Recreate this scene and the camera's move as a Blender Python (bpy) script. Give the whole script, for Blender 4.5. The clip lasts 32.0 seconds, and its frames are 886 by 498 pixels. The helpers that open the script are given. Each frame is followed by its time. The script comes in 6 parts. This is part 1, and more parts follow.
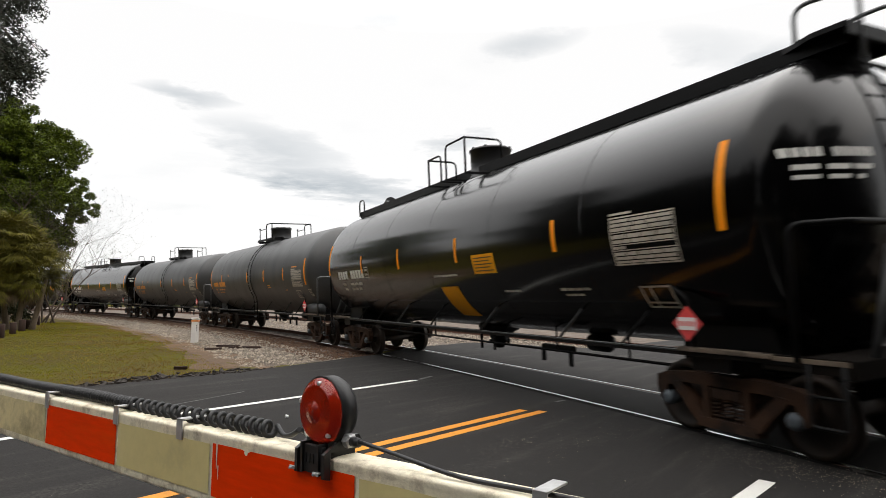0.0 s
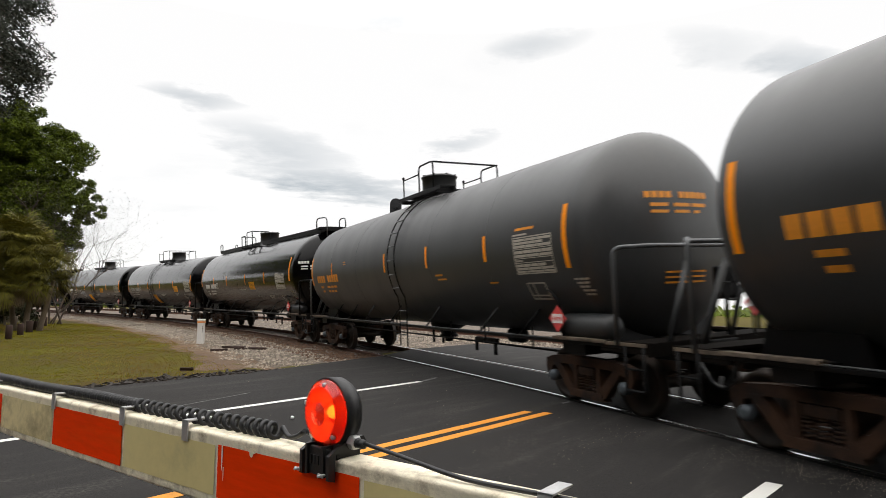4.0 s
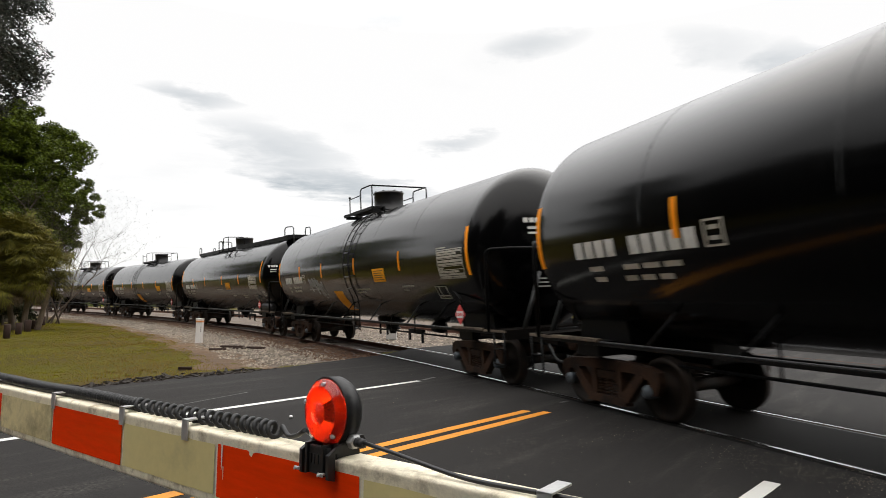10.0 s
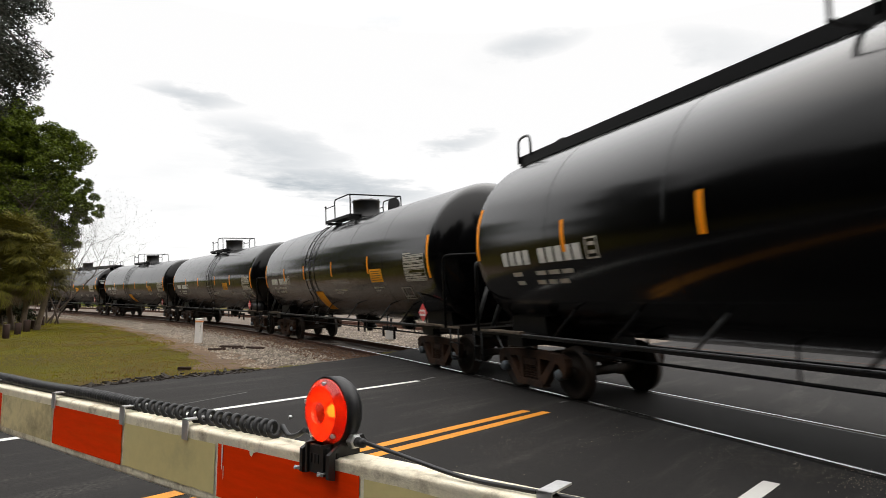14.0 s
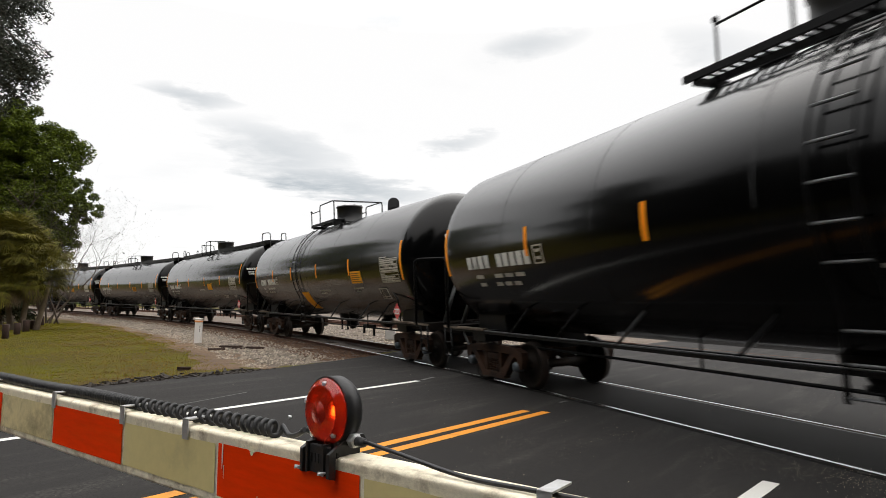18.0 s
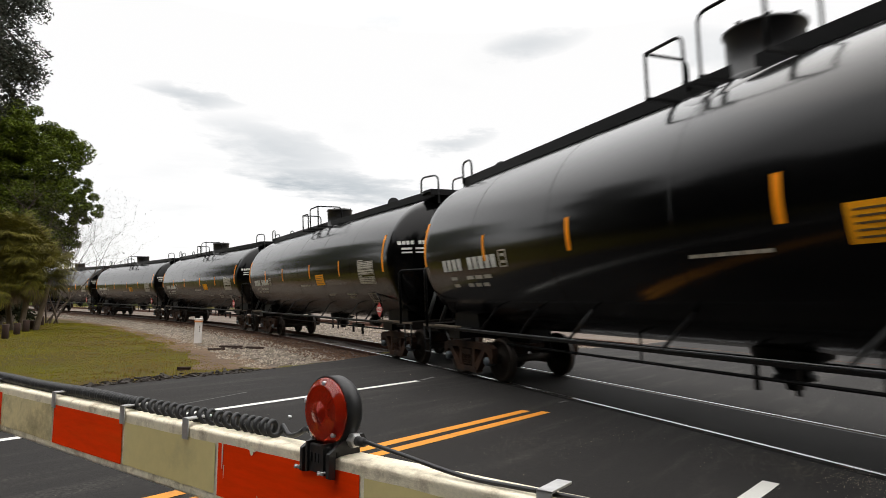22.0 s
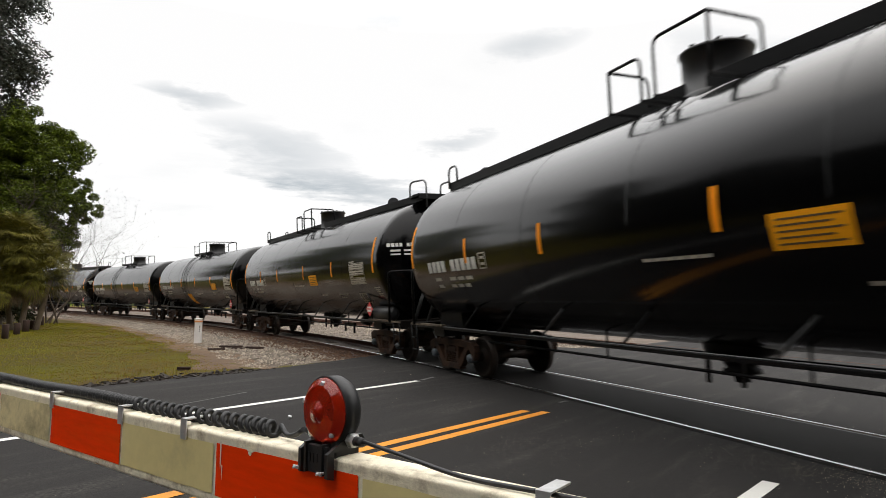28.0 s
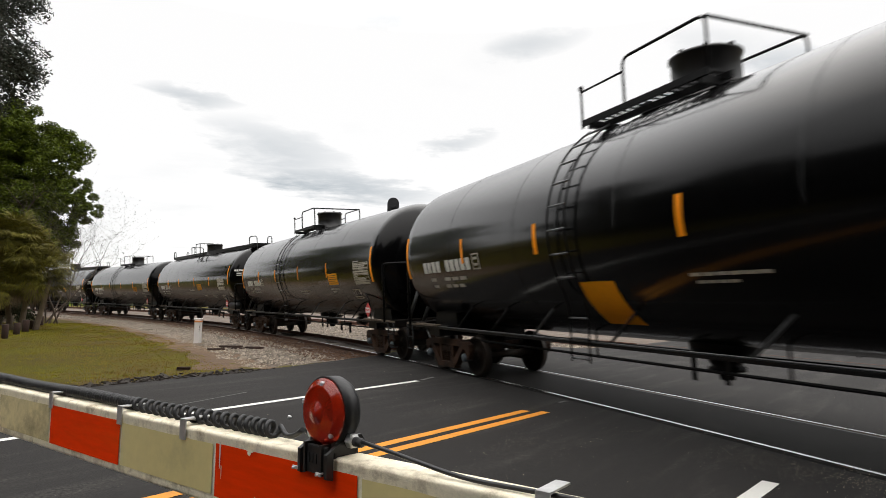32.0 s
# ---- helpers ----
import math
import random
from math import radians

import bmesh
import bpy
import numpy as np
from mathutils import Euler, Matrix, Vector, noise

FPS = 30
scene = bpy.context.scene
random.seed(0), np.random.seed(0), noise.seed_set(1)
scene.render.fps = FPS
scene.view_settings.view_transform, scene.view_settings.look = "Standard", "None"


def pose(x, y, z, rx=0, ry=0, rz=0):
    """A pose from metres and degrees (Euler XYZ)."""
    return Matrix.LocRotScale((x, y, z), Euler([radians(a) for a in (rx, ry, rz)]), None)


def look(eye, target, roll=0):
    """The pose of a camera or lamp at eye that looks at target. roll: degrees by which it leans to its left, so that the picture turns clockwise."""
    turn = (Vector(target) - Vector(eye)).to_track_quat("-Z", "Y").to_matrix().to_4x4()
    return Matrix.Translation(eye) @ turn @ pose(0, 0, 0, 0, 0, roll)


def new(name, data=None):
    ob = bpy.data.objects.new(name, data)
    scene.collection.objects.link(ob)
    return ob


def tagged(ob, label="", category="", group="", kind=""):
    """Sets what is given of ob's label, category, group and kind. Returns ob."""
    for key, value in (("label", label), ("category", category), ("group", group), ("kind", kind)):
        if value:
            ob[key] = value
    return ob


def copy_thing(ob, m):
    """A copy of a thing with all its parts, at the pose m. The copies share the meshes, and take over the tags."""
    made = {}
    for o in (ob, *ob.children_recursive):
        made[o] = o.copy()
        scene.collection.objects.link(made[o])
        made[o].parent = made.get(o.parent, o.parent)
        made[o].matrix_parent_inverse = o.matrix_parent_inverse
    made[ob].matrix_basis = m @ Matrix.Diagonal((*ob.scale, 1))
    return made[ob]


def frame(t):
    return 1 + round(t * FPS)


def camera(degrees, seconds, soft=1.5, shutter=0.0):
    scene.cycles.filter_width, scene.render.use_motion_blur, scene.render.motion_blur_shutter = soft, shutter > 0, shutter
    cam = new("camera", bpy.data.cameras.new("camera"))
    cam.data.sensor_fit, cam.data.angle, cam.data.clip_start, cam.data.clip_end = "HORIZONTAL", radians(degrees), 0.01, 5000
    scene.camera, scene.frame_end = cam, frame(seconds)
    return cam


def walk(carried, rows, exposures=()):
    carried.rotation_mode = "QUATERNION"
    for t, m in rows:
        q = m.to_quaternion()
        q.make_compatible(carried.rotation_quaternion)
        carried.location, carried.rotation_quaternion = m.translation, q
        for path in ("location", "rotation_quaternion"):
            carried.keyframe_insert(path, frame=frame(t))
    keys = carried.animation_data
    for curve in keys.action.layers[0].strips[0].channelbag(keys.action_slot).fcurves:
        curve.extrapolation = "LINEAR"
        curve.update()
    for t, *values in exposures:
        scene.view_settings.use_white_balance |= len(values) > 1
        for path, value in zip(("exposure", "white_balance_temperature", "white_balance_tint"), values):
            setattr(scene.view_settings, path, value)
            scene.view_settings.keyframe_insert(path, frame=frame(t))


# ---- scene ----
# ---- camera ----
EYE = Vector((0.0, 0.0, 1.630))
ROLL = 0.95


def aim(yaw, pitch):
    """Camera pose from a small turn to the left and the upward tilt, in degrees."""
    a, b = radians(yaw), radians(pitch)
    way = Vector((-math.sin(a) * math.cos(b), math.cos(a) * math.cos(b), math.sin(b)))
    return look(EYE, EYE + way, ROLL)


cam = camera(72.53, 32.0, soft=0.5, shutter=0.3)
walk(cam, [
    (0.0, aim(-0.31, 5.15)), (0.5, aim(-0.31, 5.20)), (1.0, aim(-0.30, 5.30)), (2.0, aim(-0.31, 5.31)),
    (2.5, aim(-0.21, 5.28)), (3.0, aim(-0.06, 5.30)), (3.5, aim(0.15, 5.29)), (4.5, aim(0.18, 5.23)),
    (5.5, aim(0.18, 5.20)), (7.0, aim(0.16, 5.20)), (9.0, aim(0.11, 5.20)), (10.5, aim(0.03, 5.20)),
    (13.0, aim(0.00, 5.20)), (16.5, aim(-0.02, 5.20)), (20.0, aim(-0.05, 5.20)), (26.0, aim(-0.05, 5.20)),
    (32.0, aim(-0.07, 5.20))])

# ---- world, sun ----
scene.view_settings.exposure = 0.0
world = bpy.data.worlds.new("overcast_sky")
scene.world = world
world.use_nodes = True


def node(tree, kind, **sets):
    n = tree.nodes.new(kind)
    for key, value in sets.items():
        if key in n.inputs:
            n.inputs[key].default_value = value
    return n


def build_sky():
    """Bright overcast: a thin white layer over a clear sky, with soft grey cloud bands."""
    t = world.node_tree
    for n in list(t.nodes):
        t.nodes.remove(n)
    link = t.links.new
    out = t.nodes.new("ShaderNodeOutputWorld")
    bg = t.nodes.new("ShaderNodeBackground")
    sky = t.nodes.new("ShaderNodeTexSky")
    sky.sky_type, sky.sun_disc = "NISHITA", False
    sky.sun_elevation, sky.sun_rotation = radians(58), radians(150)
    clear = node(t, "ShaderNodeVectorMath")
    clear.operation = "SCALE"
    clear.inputs["Scale"].default_value = 0.10
    link(sky.outputs[0], clear.inputs[0])
    co = t.nodes.new("ShaderNodeTexCoord")
    sep = t.nodes.new("ShaderNodeSeparateXYZ")
    link(co.outputs["Generated"], sep.inputs[0])

    def m(op, a, b=None, clamp=False):
        n = t.nodes.new("ShaderNodeMath")
        n.operation, n.use_clamp = op, clamp
        for i, v in enumerate((a, b)):
            if v is None:
                continue
            if isinstance(v, (int, float)):
                n.inputs[i].default_value = v
            else:
                link(v, n.inputs[i])
        return n.outputs[0]

    # cloud layer seen on a plane overhead, so that the bands flatten towards the horizon
    z = m("MAXIMUM", sep.outputs["Z"], 0.03)
    u, v = m("DIVIDE", sep.outputs["X"], z), m("DIVIDE", sep.outputs["Y"], z)
    comb = t.nodes.new("ShaderNodeCombineXYZ")
    link(u, comb.inputs[0]), link(v, comb.inputs[1])
    n1 = node(t, "ShaderNodeTexNoise", Scale=0.55, Detail=6.0, Roughness=0.55, Distortion=0.3)
    n2 = node(t, "ShaderNodeTexNoise", Scale=2.6, Detail=5.0, Roughness=0.6)
    link(comb.outputs[0], n1.inputs["Vector"]), link(comb.outputs[0], n2.inputs["Vector"])
    az = m("ARCTAN2", sep.outputs["X"], sep.outputs["Y"])
    el = m("ARCSINE", sep.outputs["Z"])
    wob = m("MULTIPLY", m("SUBTRACT", n2.outputs[0], 0.5), 0.16)
    grey = None
    for a0, e0, wa, we, k, lean in CLOUDS:
        da = m("SUBTRACT", az, radians(a0))
        de = m("ADD", m("SUBTRACT", m("SUBTRACT", el, radians(e0)), m("MULTIPLY", da, lean)), m("MULTIPLY", wob, 0.35))
        q = m("ADD", m("POWER", m("DIVIDE", m("ADD", da, wob), radians(wa)), 2.0), m("POWER", m("DIVIDE", de, radians(we)), 2.0))
        b = m("MULTIPLY", m("SUBTRACT", 1.0, q, True), k)
        grey = b if grey is None else m("MAXIMUM", grey, b)
    soft = m("MULTIPLY", m("SUBTRACT", n1.outputs[0], 0.50, True), 0.7)
    shade = m("ADD", m("MULTIPLY", grey, m("ADD", m("MULTIPLY", n2.outputs[0], 1.1), 0.35)), soft)
    ramp = t.nodes.new("ShaderNodeValToRGB")
    ramp.color_ramp.elements[0].color = (1.06, 1.05, 1.04, 1)
    ramp.color_ramp.elements[0].position = 0.05
    ramp.color_ramp.elements[1].color = (0.56, 0.60, 0.63, 1)
    ramp.color_ramp.elements[1].position = 0.75
    link(shade, ramp.inputs[0])
    mix = node(t, "ShaderNodeMix")
    mix.data_type = "RGBA"
    mix.inputs[0].default_value = 0.93
    link(clear.outputs[0], mix.inputs[6]), link(ramp.outputs[0], mix.inputs[7])
    link(mix.outputs[2], bg.inputs[0])
    # an overcast layer is brightest overhead
    rise = m("POWER", m("MAXIMUM", m("DIVIDE", m("SUBTRACT", sep.outputs["Z"], 0.42), 0.58), 0.0), 0.8)
    link(m("ADD", m("MULTIPLY", rise, ZENITH), 1.0), bg.inputs[1])
    link(bg.outputs[0], out.inputs[0])


# azimuth to the right, elevation, half widths, strength, lean
CLOUDS = [(-15.5, 13.8, 8.2, 2.6, 0.50, -0.20), (-9.8, 10.9, 10.0, 1.8, 0.75, -0.10), (-23.3, 17.6, 4.8, 1.2, 0.55, -0.02), (9.0, 24.0, 5.5, 1.6, 0.36, 0.12),
          (1.0, 15.2, 4.5, 1.0, 0.45, 0.15), (-4.0, 26.5, 6.0, 2.0, 0.28, 0.15), (25.0, 22.0, 5.0, 2.2, 0.3, -0.3), (32.0, 19.0, 6.0, 2.5, 0.6, -0.4)]
ZENITH = 2.0       # how much brighter the sky is overhead than above the horizon
build_sky()
sun = new("sun", bpy.data.lights.new("sun", "SUN"))
sun.data.energy, sun.data.angle, sun.data.color = 0.55, radians(110), (1.0, 0.82, 0.60)
sun.matrix_world = look((0, 0, 60), (-8, 16, 0))

# ---- materials ----


def material(name, colour, rough=0.6, metal=0.0, vary=0.25, scale=6.0, fine=60.0, bump=0.1, dist=0.01, dirt=None, dirt_at=0.6,
             dirt_amount=0.8, coat=0.0, stretch=(1, 1, 1), rough_vary=0.12, piece=0.0, island=0.0, spec=0.5, coords="Object"):
    """Base colour with variation at two sizes, optional dirt patches, relief, and a tint by piece."""
    mat = bpy.data.materials.new(name)
    mat.use_nodes = True
    t = mat.node_tree
    link = t.links.new
    b = t.nodes["Principled BSDF"]
    b.inputs["Metallic"].default_value = metal
    b.inputs["Specular IOR Level"].default_value = spec
    if coat:
        b.inputs["Coat Weight"].default_value, b.inputs["Coat Roughness"].default_value = coat, 0.12
    co, mp = t.nodes.new("ShaderNodeTexCoord"), t.nodes.new("ShaderNodeMapping")
    mp.inputs["Scale"].default_value = stretch
    link(co.outputs[coords], mp.inputs[0])
    big = node(t, "ShaderNodeTexNoise", Scale=scale, Detail=5.0, Roughness=0.6)
    small = node(t, "ShaderNodeTexNoise", Scale=fine, Detail=4.0, Roughness=0.65)
    link(mp.outputs[0], big.inputs["Vector"]), link(mp.outputs[0], small.inputs["Vector"])
    add = t.nodes.new("ShaderNodeMath")
    add.operation = "ADD"
    link(big.outputs[0], add.inputs[0]), link(small.outputs[0], add.inputs[1])
    value = add.outputs[0]
    if piece or island:
        src = t.nodes.new("ShaderNodeObjectInfo" if piece else "ShaderNodeNewGeometry")
        rnd = src.outputs["Random"] if piece else src.outputs["Random Per Island"]
        mul = t.nodes.new("ShaderNodeMath")
        mul.operation = "MULTIPLY_ADD"
        link(rnd, mul.inputs[0])
        mul.inputs[1].default_value, mul.inputs[2].default_value = 2 * (piece or island), -(piece or island)
        a2 = t.nodes.new("ShaderNodeMath")
        a2.operation = "ADD"
        link(value, a2.inputs[0]), link(mul.outputs[0], a2.inputs[1])
        value = a2.outputs[0]
    mr = node(t, "ShaderNodeMapRange")
    mr.inputs["From Min"].default_value, mr.inputs["From Max"].default_value = 0.55, 1.45
    mr.inputs["To Min"].default_value, mr.inputs["To Max"].default_value = 1 - vary, 1 + vary
    link(value, mr.inputs[0])
    sc = t.nodes.new("ShaderNodeVectorMath")
    sc.operation = "SCALE"
    sc.inputs[0].default_value = colour
    link(mr.outputs[0], sc.inputs["Scale"])
    colour_out = sc.outputs[0]
    if dirt:
        d = node(t, "ShaderNodeTexNoise", Scale=scale * 0.6, Detail=8.0, Roughness=0.7)
        link(mp.outputs[0], d.inputs["Vector"])
        dr = node(t, "ShaderNodeMapRange")
        dr.inputs["From Min"].default_value, dr.inputs["From Max"].default_value = dirt_at - 0.08, dirt_at + 0.1
        dr.inputs["To Max"].default_value = dirt_amount
        link(d.outputs[0], dr.inputs[0])
        mx = t.nodes.new("ShaderNodeMix")
        mx.data_type = "RGBA"
        link(dr.outputs[0], mx.inputs[0]), link(colour_out, mx.inputs[6])
        mx.inputs[7].default_value = (*dirt, 1)
        colour_out = mx.outputs[2]
    link(colour_out, b.inputs["Base Color"])
    rr = node(t, "ShaderNodeMapRange")
    rr.inputs["To Min"].default_value, rr.inputs["To Max"].default_value = max(rough - rough_vary, 0.03), min(rough + rough_vary, 1)
    link(big.outputs[0], rr.inputs[0]), link(rr.outputs[0], b.inputs["Roughness"])
    if bump:
        bp = t.nodes.new("ShaderNodeBump")
        bp.inputs["Strength"].default_value, bp.inputs["Distance"].default_value = bump, dist
        link(small.outputs[0], bp.inputs["Height"]), link(bp.outputs[0], b.inputs["Normal"])
    return mat


M_BLACK = material("black_tank_paint", (0.0016, 0.0016, 0.0018), 0.15, vary=0.35, scale=0.9, fine=9, bump=0.012, dist=0.02, dirt=(0.005, 0.0048, 0.0045), dirt_at=0.64,
                   dirt_amount=0.3, stretch=(1.6, 1, 0.35), rough_vary=0.04, spec=0.5)
M_GREY = material("faded_grey_tank_paint", (0.036, 0.037, 0.038), 0.40, vary=0.18, scale=1.1, fine=14, bump=0.03, dist=0.02, dirt=(0.052, 0.048, 0.044), dirt_at=0.63,
                  dirt_amount=0.4, stretch=(1.6, 1, 0.35), spec=0.6)
M_BLACKSTEEL = material("black_painted_steel", (0.0040, 0.0040, 0.0044), 0.45, vary=0.3, scale=3, bump=0.08, dirt=(0.012, 0.009, 0.007), dirt_at=0.66, dirt_amount=0.5, spec=0.15)
M_HATCH = material("dull_black_housing_paint", (0.016, 0.016, 0.017), 0.42, vary=0.35, scale=2.5, fine=30, bump=0.06, dirt=(0.03, 0.028, 0.026), dirt_at=0.6, dirt_amount=0.5, spec=0.5)
M_DUSTY = material("dust_covered_sill", (0.15, 0.115, 0.085), 0.85, vary=0.4, scale=3, fine=40, bump=0.2, dirt=(0.03, 0.024, 0.02), dirt_at=0.52, dirt_amount=0.8, spec=0.3)
M_GREYSTEEL = material("grey_painted_steel", (0.026, 0.027, 0.028), 0.5, vary=0.2, scale=3, bump=0.08)
M_PIPE = material("worn_grey_pipe", (0.10, 0.104, 0.108), 0.42, metal=0.3, vary=0.25, scale=4, bump=0.05)
M_TRUCK = material("rusty_cast_steel", (0.046, 0.023, 0.013), 0.75, vary=0.45, scale=5, fine=70, bump=0.3, dirt=(0.012, 0.009, 0.008), dirt_at=0.52, dirt_amount=0.85, spec=0.2)
M_WHEEL = material("dark_rolled_steel", (0.022, 0.017, 0.014), 0.6, metal=0.3, vary=0.4, scale=5, bump=0.15, dirt=(0.035, 0.018, 0.011), dirt_at=0.57, spec=0.3)
M_TREAD = material("polished_wheel_tread", (0.45, 0.45, 0.45), 0.3, metal=1.0, vary=0.15)
M_CAP = material("blue_grey_bearing_cap", (0.085, 0.10, 0.115), 0.5, metal=0.3, vary=0.25, bump=0.1)
M_STRIPE = material("orange_yellow_reflective_tape", (0.92, 0.30, 0.006), 0.45, vary=0.12, scale=5, bump=0.02, dirt=(0.5, 0.18, 0.01), dirt_at=0.68, dirt_amount=0.5, spec=0.2)
M_LABEL = material("yellow_label", (0.86, 0.36, 0.008), 0.5, vary=0.12, scale=6, bump=0.02, spec=0.2)
M_LABELINK = material("label_ink", (0.10, 0.06, 0.02), 0.6, vary=0.2)
M_DECAL = material("white_stencil_paint", (0.62, 0.61, 0.57), 0.55, vary=0.25, scale=4, bump=0.03, dirt=(0.2, 0.19, 0.17), dirt_at=0.6, dirt_amount=0.6)
M_DECALDIM = material("dusty_stencil_paint", (0.42, 0.39, 0.33), 0.6, vary=0.3, scale=5, bump=0.03)
M_ORANGEDECAL = material("orange_stencil_paint", (0.72, 0.27, 0.02), 0.55, vary=0.25, scale=4, bump=0.03)
M_PLACARD = material("red_placard", (0.62, 0.06, 0.06), 0.45, vary=0.1)
M_PLACARDW = material("white_placard_panel", (0.75, 0.72, 0.70), 0.45, vary=0.1)
M_GRAFFITI = material("silver_spray_paint", (0.30, 0.30, 0.30), 0.6, vary=0.35, scale=3)
M_ASPHALT = material("asphalt", (0.0212, 0.0197, 0.0186), 0.82, vary=0.28, scale=0.35, fine=55, bump=0.6, dist=0.008, dirt=(0.029, 0.0265, 0.0235), dirt_at=0.60, dirt_amount=0.5, spec=0.15)
M_YELLOW = material("yellow_road_paint", (0.66, 0.255, 0.010), 0.7, vary=0.15, scale=2, fine=40, bump=0.3, dirt=(0.16, 0.10, 0.03), dirt_at=0.64, dirt_amount=0.8)
M_WHITE = material("white_road_paint", (0.70, 0.69, 0.65), 0.7, vary=0.12, scale=2, fine=40, bump=0.3, dirt=(0.2, 0.2, 0.2), dirt_at=0.65, dirt_amount=0.7)
M_RAILTOP = material("polished_rail_head", (0.62, 0.62, 0.63), 0.22, metal=1.0, vary=0.1, scale=3, bump=0.02)
M_RAILDULL = material("dull_rail_head", (0.17, 0.13, 0.10), 0.5, metal=0.5, vary=0.25, scale=3, bump=0.05)
M_RAIL = material("rusty_rail", (0.075, 0.030, 0.016), 0.85, vary=0.35, scale=3, fine=50, bump=0.25)
M_TIE = material("weathered_timber_tie", (0.036, 0.024, 0.016), 0.85, vary=0.4, scale=4, fine=40, bump=0.4, piece=0.3)
M_BALLAST = material("ballast_bed", (0.125, 0.100, 0.078), 0.9, vary=0.65, scale=1.2, fine=14, bump=1.0, dist=0.05, dirt=(0.085, 0.055, 0.035), dirt_at=0.52, dirt_amount=0.8)
M_STONE = material("ballast_stone", (0.245, 0.205, 0.160), 0.85, vary=0.55, scale=2, fine=30, bump=0.3, island=0.45)
M_BROWNSTONE = material("rust_stained_stone", (0.095, 0.050, 0.027), 0.88, vary=0.5, scale=2, fine=30, bump=0.3, island=0.4)
M_GROUND = material("grassy_ground", (0.078, 0.070, 0.006), 0.95, vary=0.6, scale=0.45, fine=4, bump=0.4, dist=0.03, dirt=(0.066, 0.041, 0.013), dirt_at=0.50, dirt_amount=0.85, spec=0.1)
# Made-up dark floor out of view; it dims what the tanks mirror.
M_DARKGROUND = material("oak_leaf_litter", (0.045, 0.034, 0.022), 0.95, vary=0.5, scale=0.6, fine=12, bump=0.6, dist=0.03, dirt=(0.025, 0.022, 0.012), dirt_at=0.5, dirt_amount=0.7, spec=0.1)
M_DECK = material("grimy_steel_deck", (0.008, 0.0065, 0.0055), 0.9, vary=0.4, scale=3, fine=40, bump=0.2, spec=0.05)
M_SOIL = material("brown_sandy_soil", (0.115, 0.066, 0.031), 0.95, vary=0.4, scale=0.6, fine=14, bump=0.7, dist=0.04, dirt=(0.060, 0.038, 0.022), dirt_at=0.55, dirt_amount=0.7)
M_GRASS = material("grass_blades", (0.195, 0.178, 0.008), 0.7, vary=0.3, scale=0.5, fine=3, bump=0, island=0.2, spec=0.12)
M_DRYGRASS = material("dry_grass_blades", (0.215, 0.140, 0.034), 0.8, vary=0.35, scale=0.5, fine=3, bump=0, island=0.3, spec=0.12)
M_DEBRIS = material("dark_bark_debris", (0.020, 0.014, 0.010), 0.9, vary=0.5, scale=5, bump=0.5)
M_ARMWHITE = material("aged_white_arm_paint", (0.88, 0.80, 0.62), 0.65, vary=0.16, scale=30, fine=210, bump=0.5, dist=0.002, dirt=(0.30, 0.22, 0.12), dirt_at=0.57, dirt_amount=0.75)
M_DRIP = material("dried_white_paint", (0.72, 0.66, 0.55), 0.6, vary=0.2, scale=40, fine=160, bump=0.3, dist=0.002)
M_PALMBARK = material("pale_palm_bark", (0.17, 0.13, 0.095), 0.9, vary=0.4, scale=4, fine=30, bump=0.6, dist=0.02)
M_SHEETWHITE = material("cream_reflective_sheet", (0.72, 0.61, 0.29), 0.42, vary=0.09, scale=4, fine=30, bump=0.05, dirt=(0.30, 0.27, 0.17), dirt_at=0.62, dirt_amount=0.5)
M_SHEETOLD = material("stained_cream_sheet", (0.74, 0.63, 0.35), 0.6, vary=0.2, scale=9, fine=60, bump=0.15, dirt=(0.27, 0.21, 0.11), dirt_at=0.53, dirt_amount=0.8)
M_SHEETRED = material("red_orange_reflective_sheet", (0.90, 0.046, 0.0010), 0.45, vary=0.16, scale=3, fine=30, bump=0.06, stretch=(0.4, 0.4, 2.5), dirt=(0.80, 0.095, 0.008), dirt_at=0.62, dirt_amount=0.6, spec=0.08)
M_RUBBER = material("black_rubber_cable", (0.016, 0.016, 0.017), 0.5, vary=0.3, scale=20, bump=0.15)
M_HOUSING = material("black_lamp_housing", (0.017, 0.017, 0.018), 0.45, vary=0.3, scale=12, bump=0.12)
M_ALU = material("cast_aluminium", (0.55, 0.55, 0.55), 0.45, metal=0.6, vary=0.2, scale=20, bump=0.15)
M_POSTWHITE = material("white_marker_post_plastic", (0.74, 0.72, 0.70), 0.5, vary=0.1, scale=3, bump=0.05)
M_ORANGECAP = material("orange_cap_band", (0.75, 0.30, 0.10), 0.5, vary=0.15)
M_BARK = material("grey_brown_bark", (0.12, 0.095, 0.072), 0.9, vary=0.4, scale=3, fine=30, bump=0.8, dist=0.03)
M_LOG = material("dark_cut_log", (0.036, 0.018, 0.012), 0.9, vary=0.4, scale=5, fine=40, bump=0.6)
M_LEAF = material("dark_green_leaves", (0.078, 0.104, 0.008), 0.5, vary=0.55, scale=0.35, fine=2, bump=0, island=0.5, spec=0.12)
M_LEAFGREY = material("grey_green_leaves", (0.058, 0.064, 0.048), 0.6, vary=0.4, scale=0.5, fine=2, bump=0, island=0.45, spec=0.12)
# Shade put into the leaf colour: palm-side shrub and unseen tall oaks.
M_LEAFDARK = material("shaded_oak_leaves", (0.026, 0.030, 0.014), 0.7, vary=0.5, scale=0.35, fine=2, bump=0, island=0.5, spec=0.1)
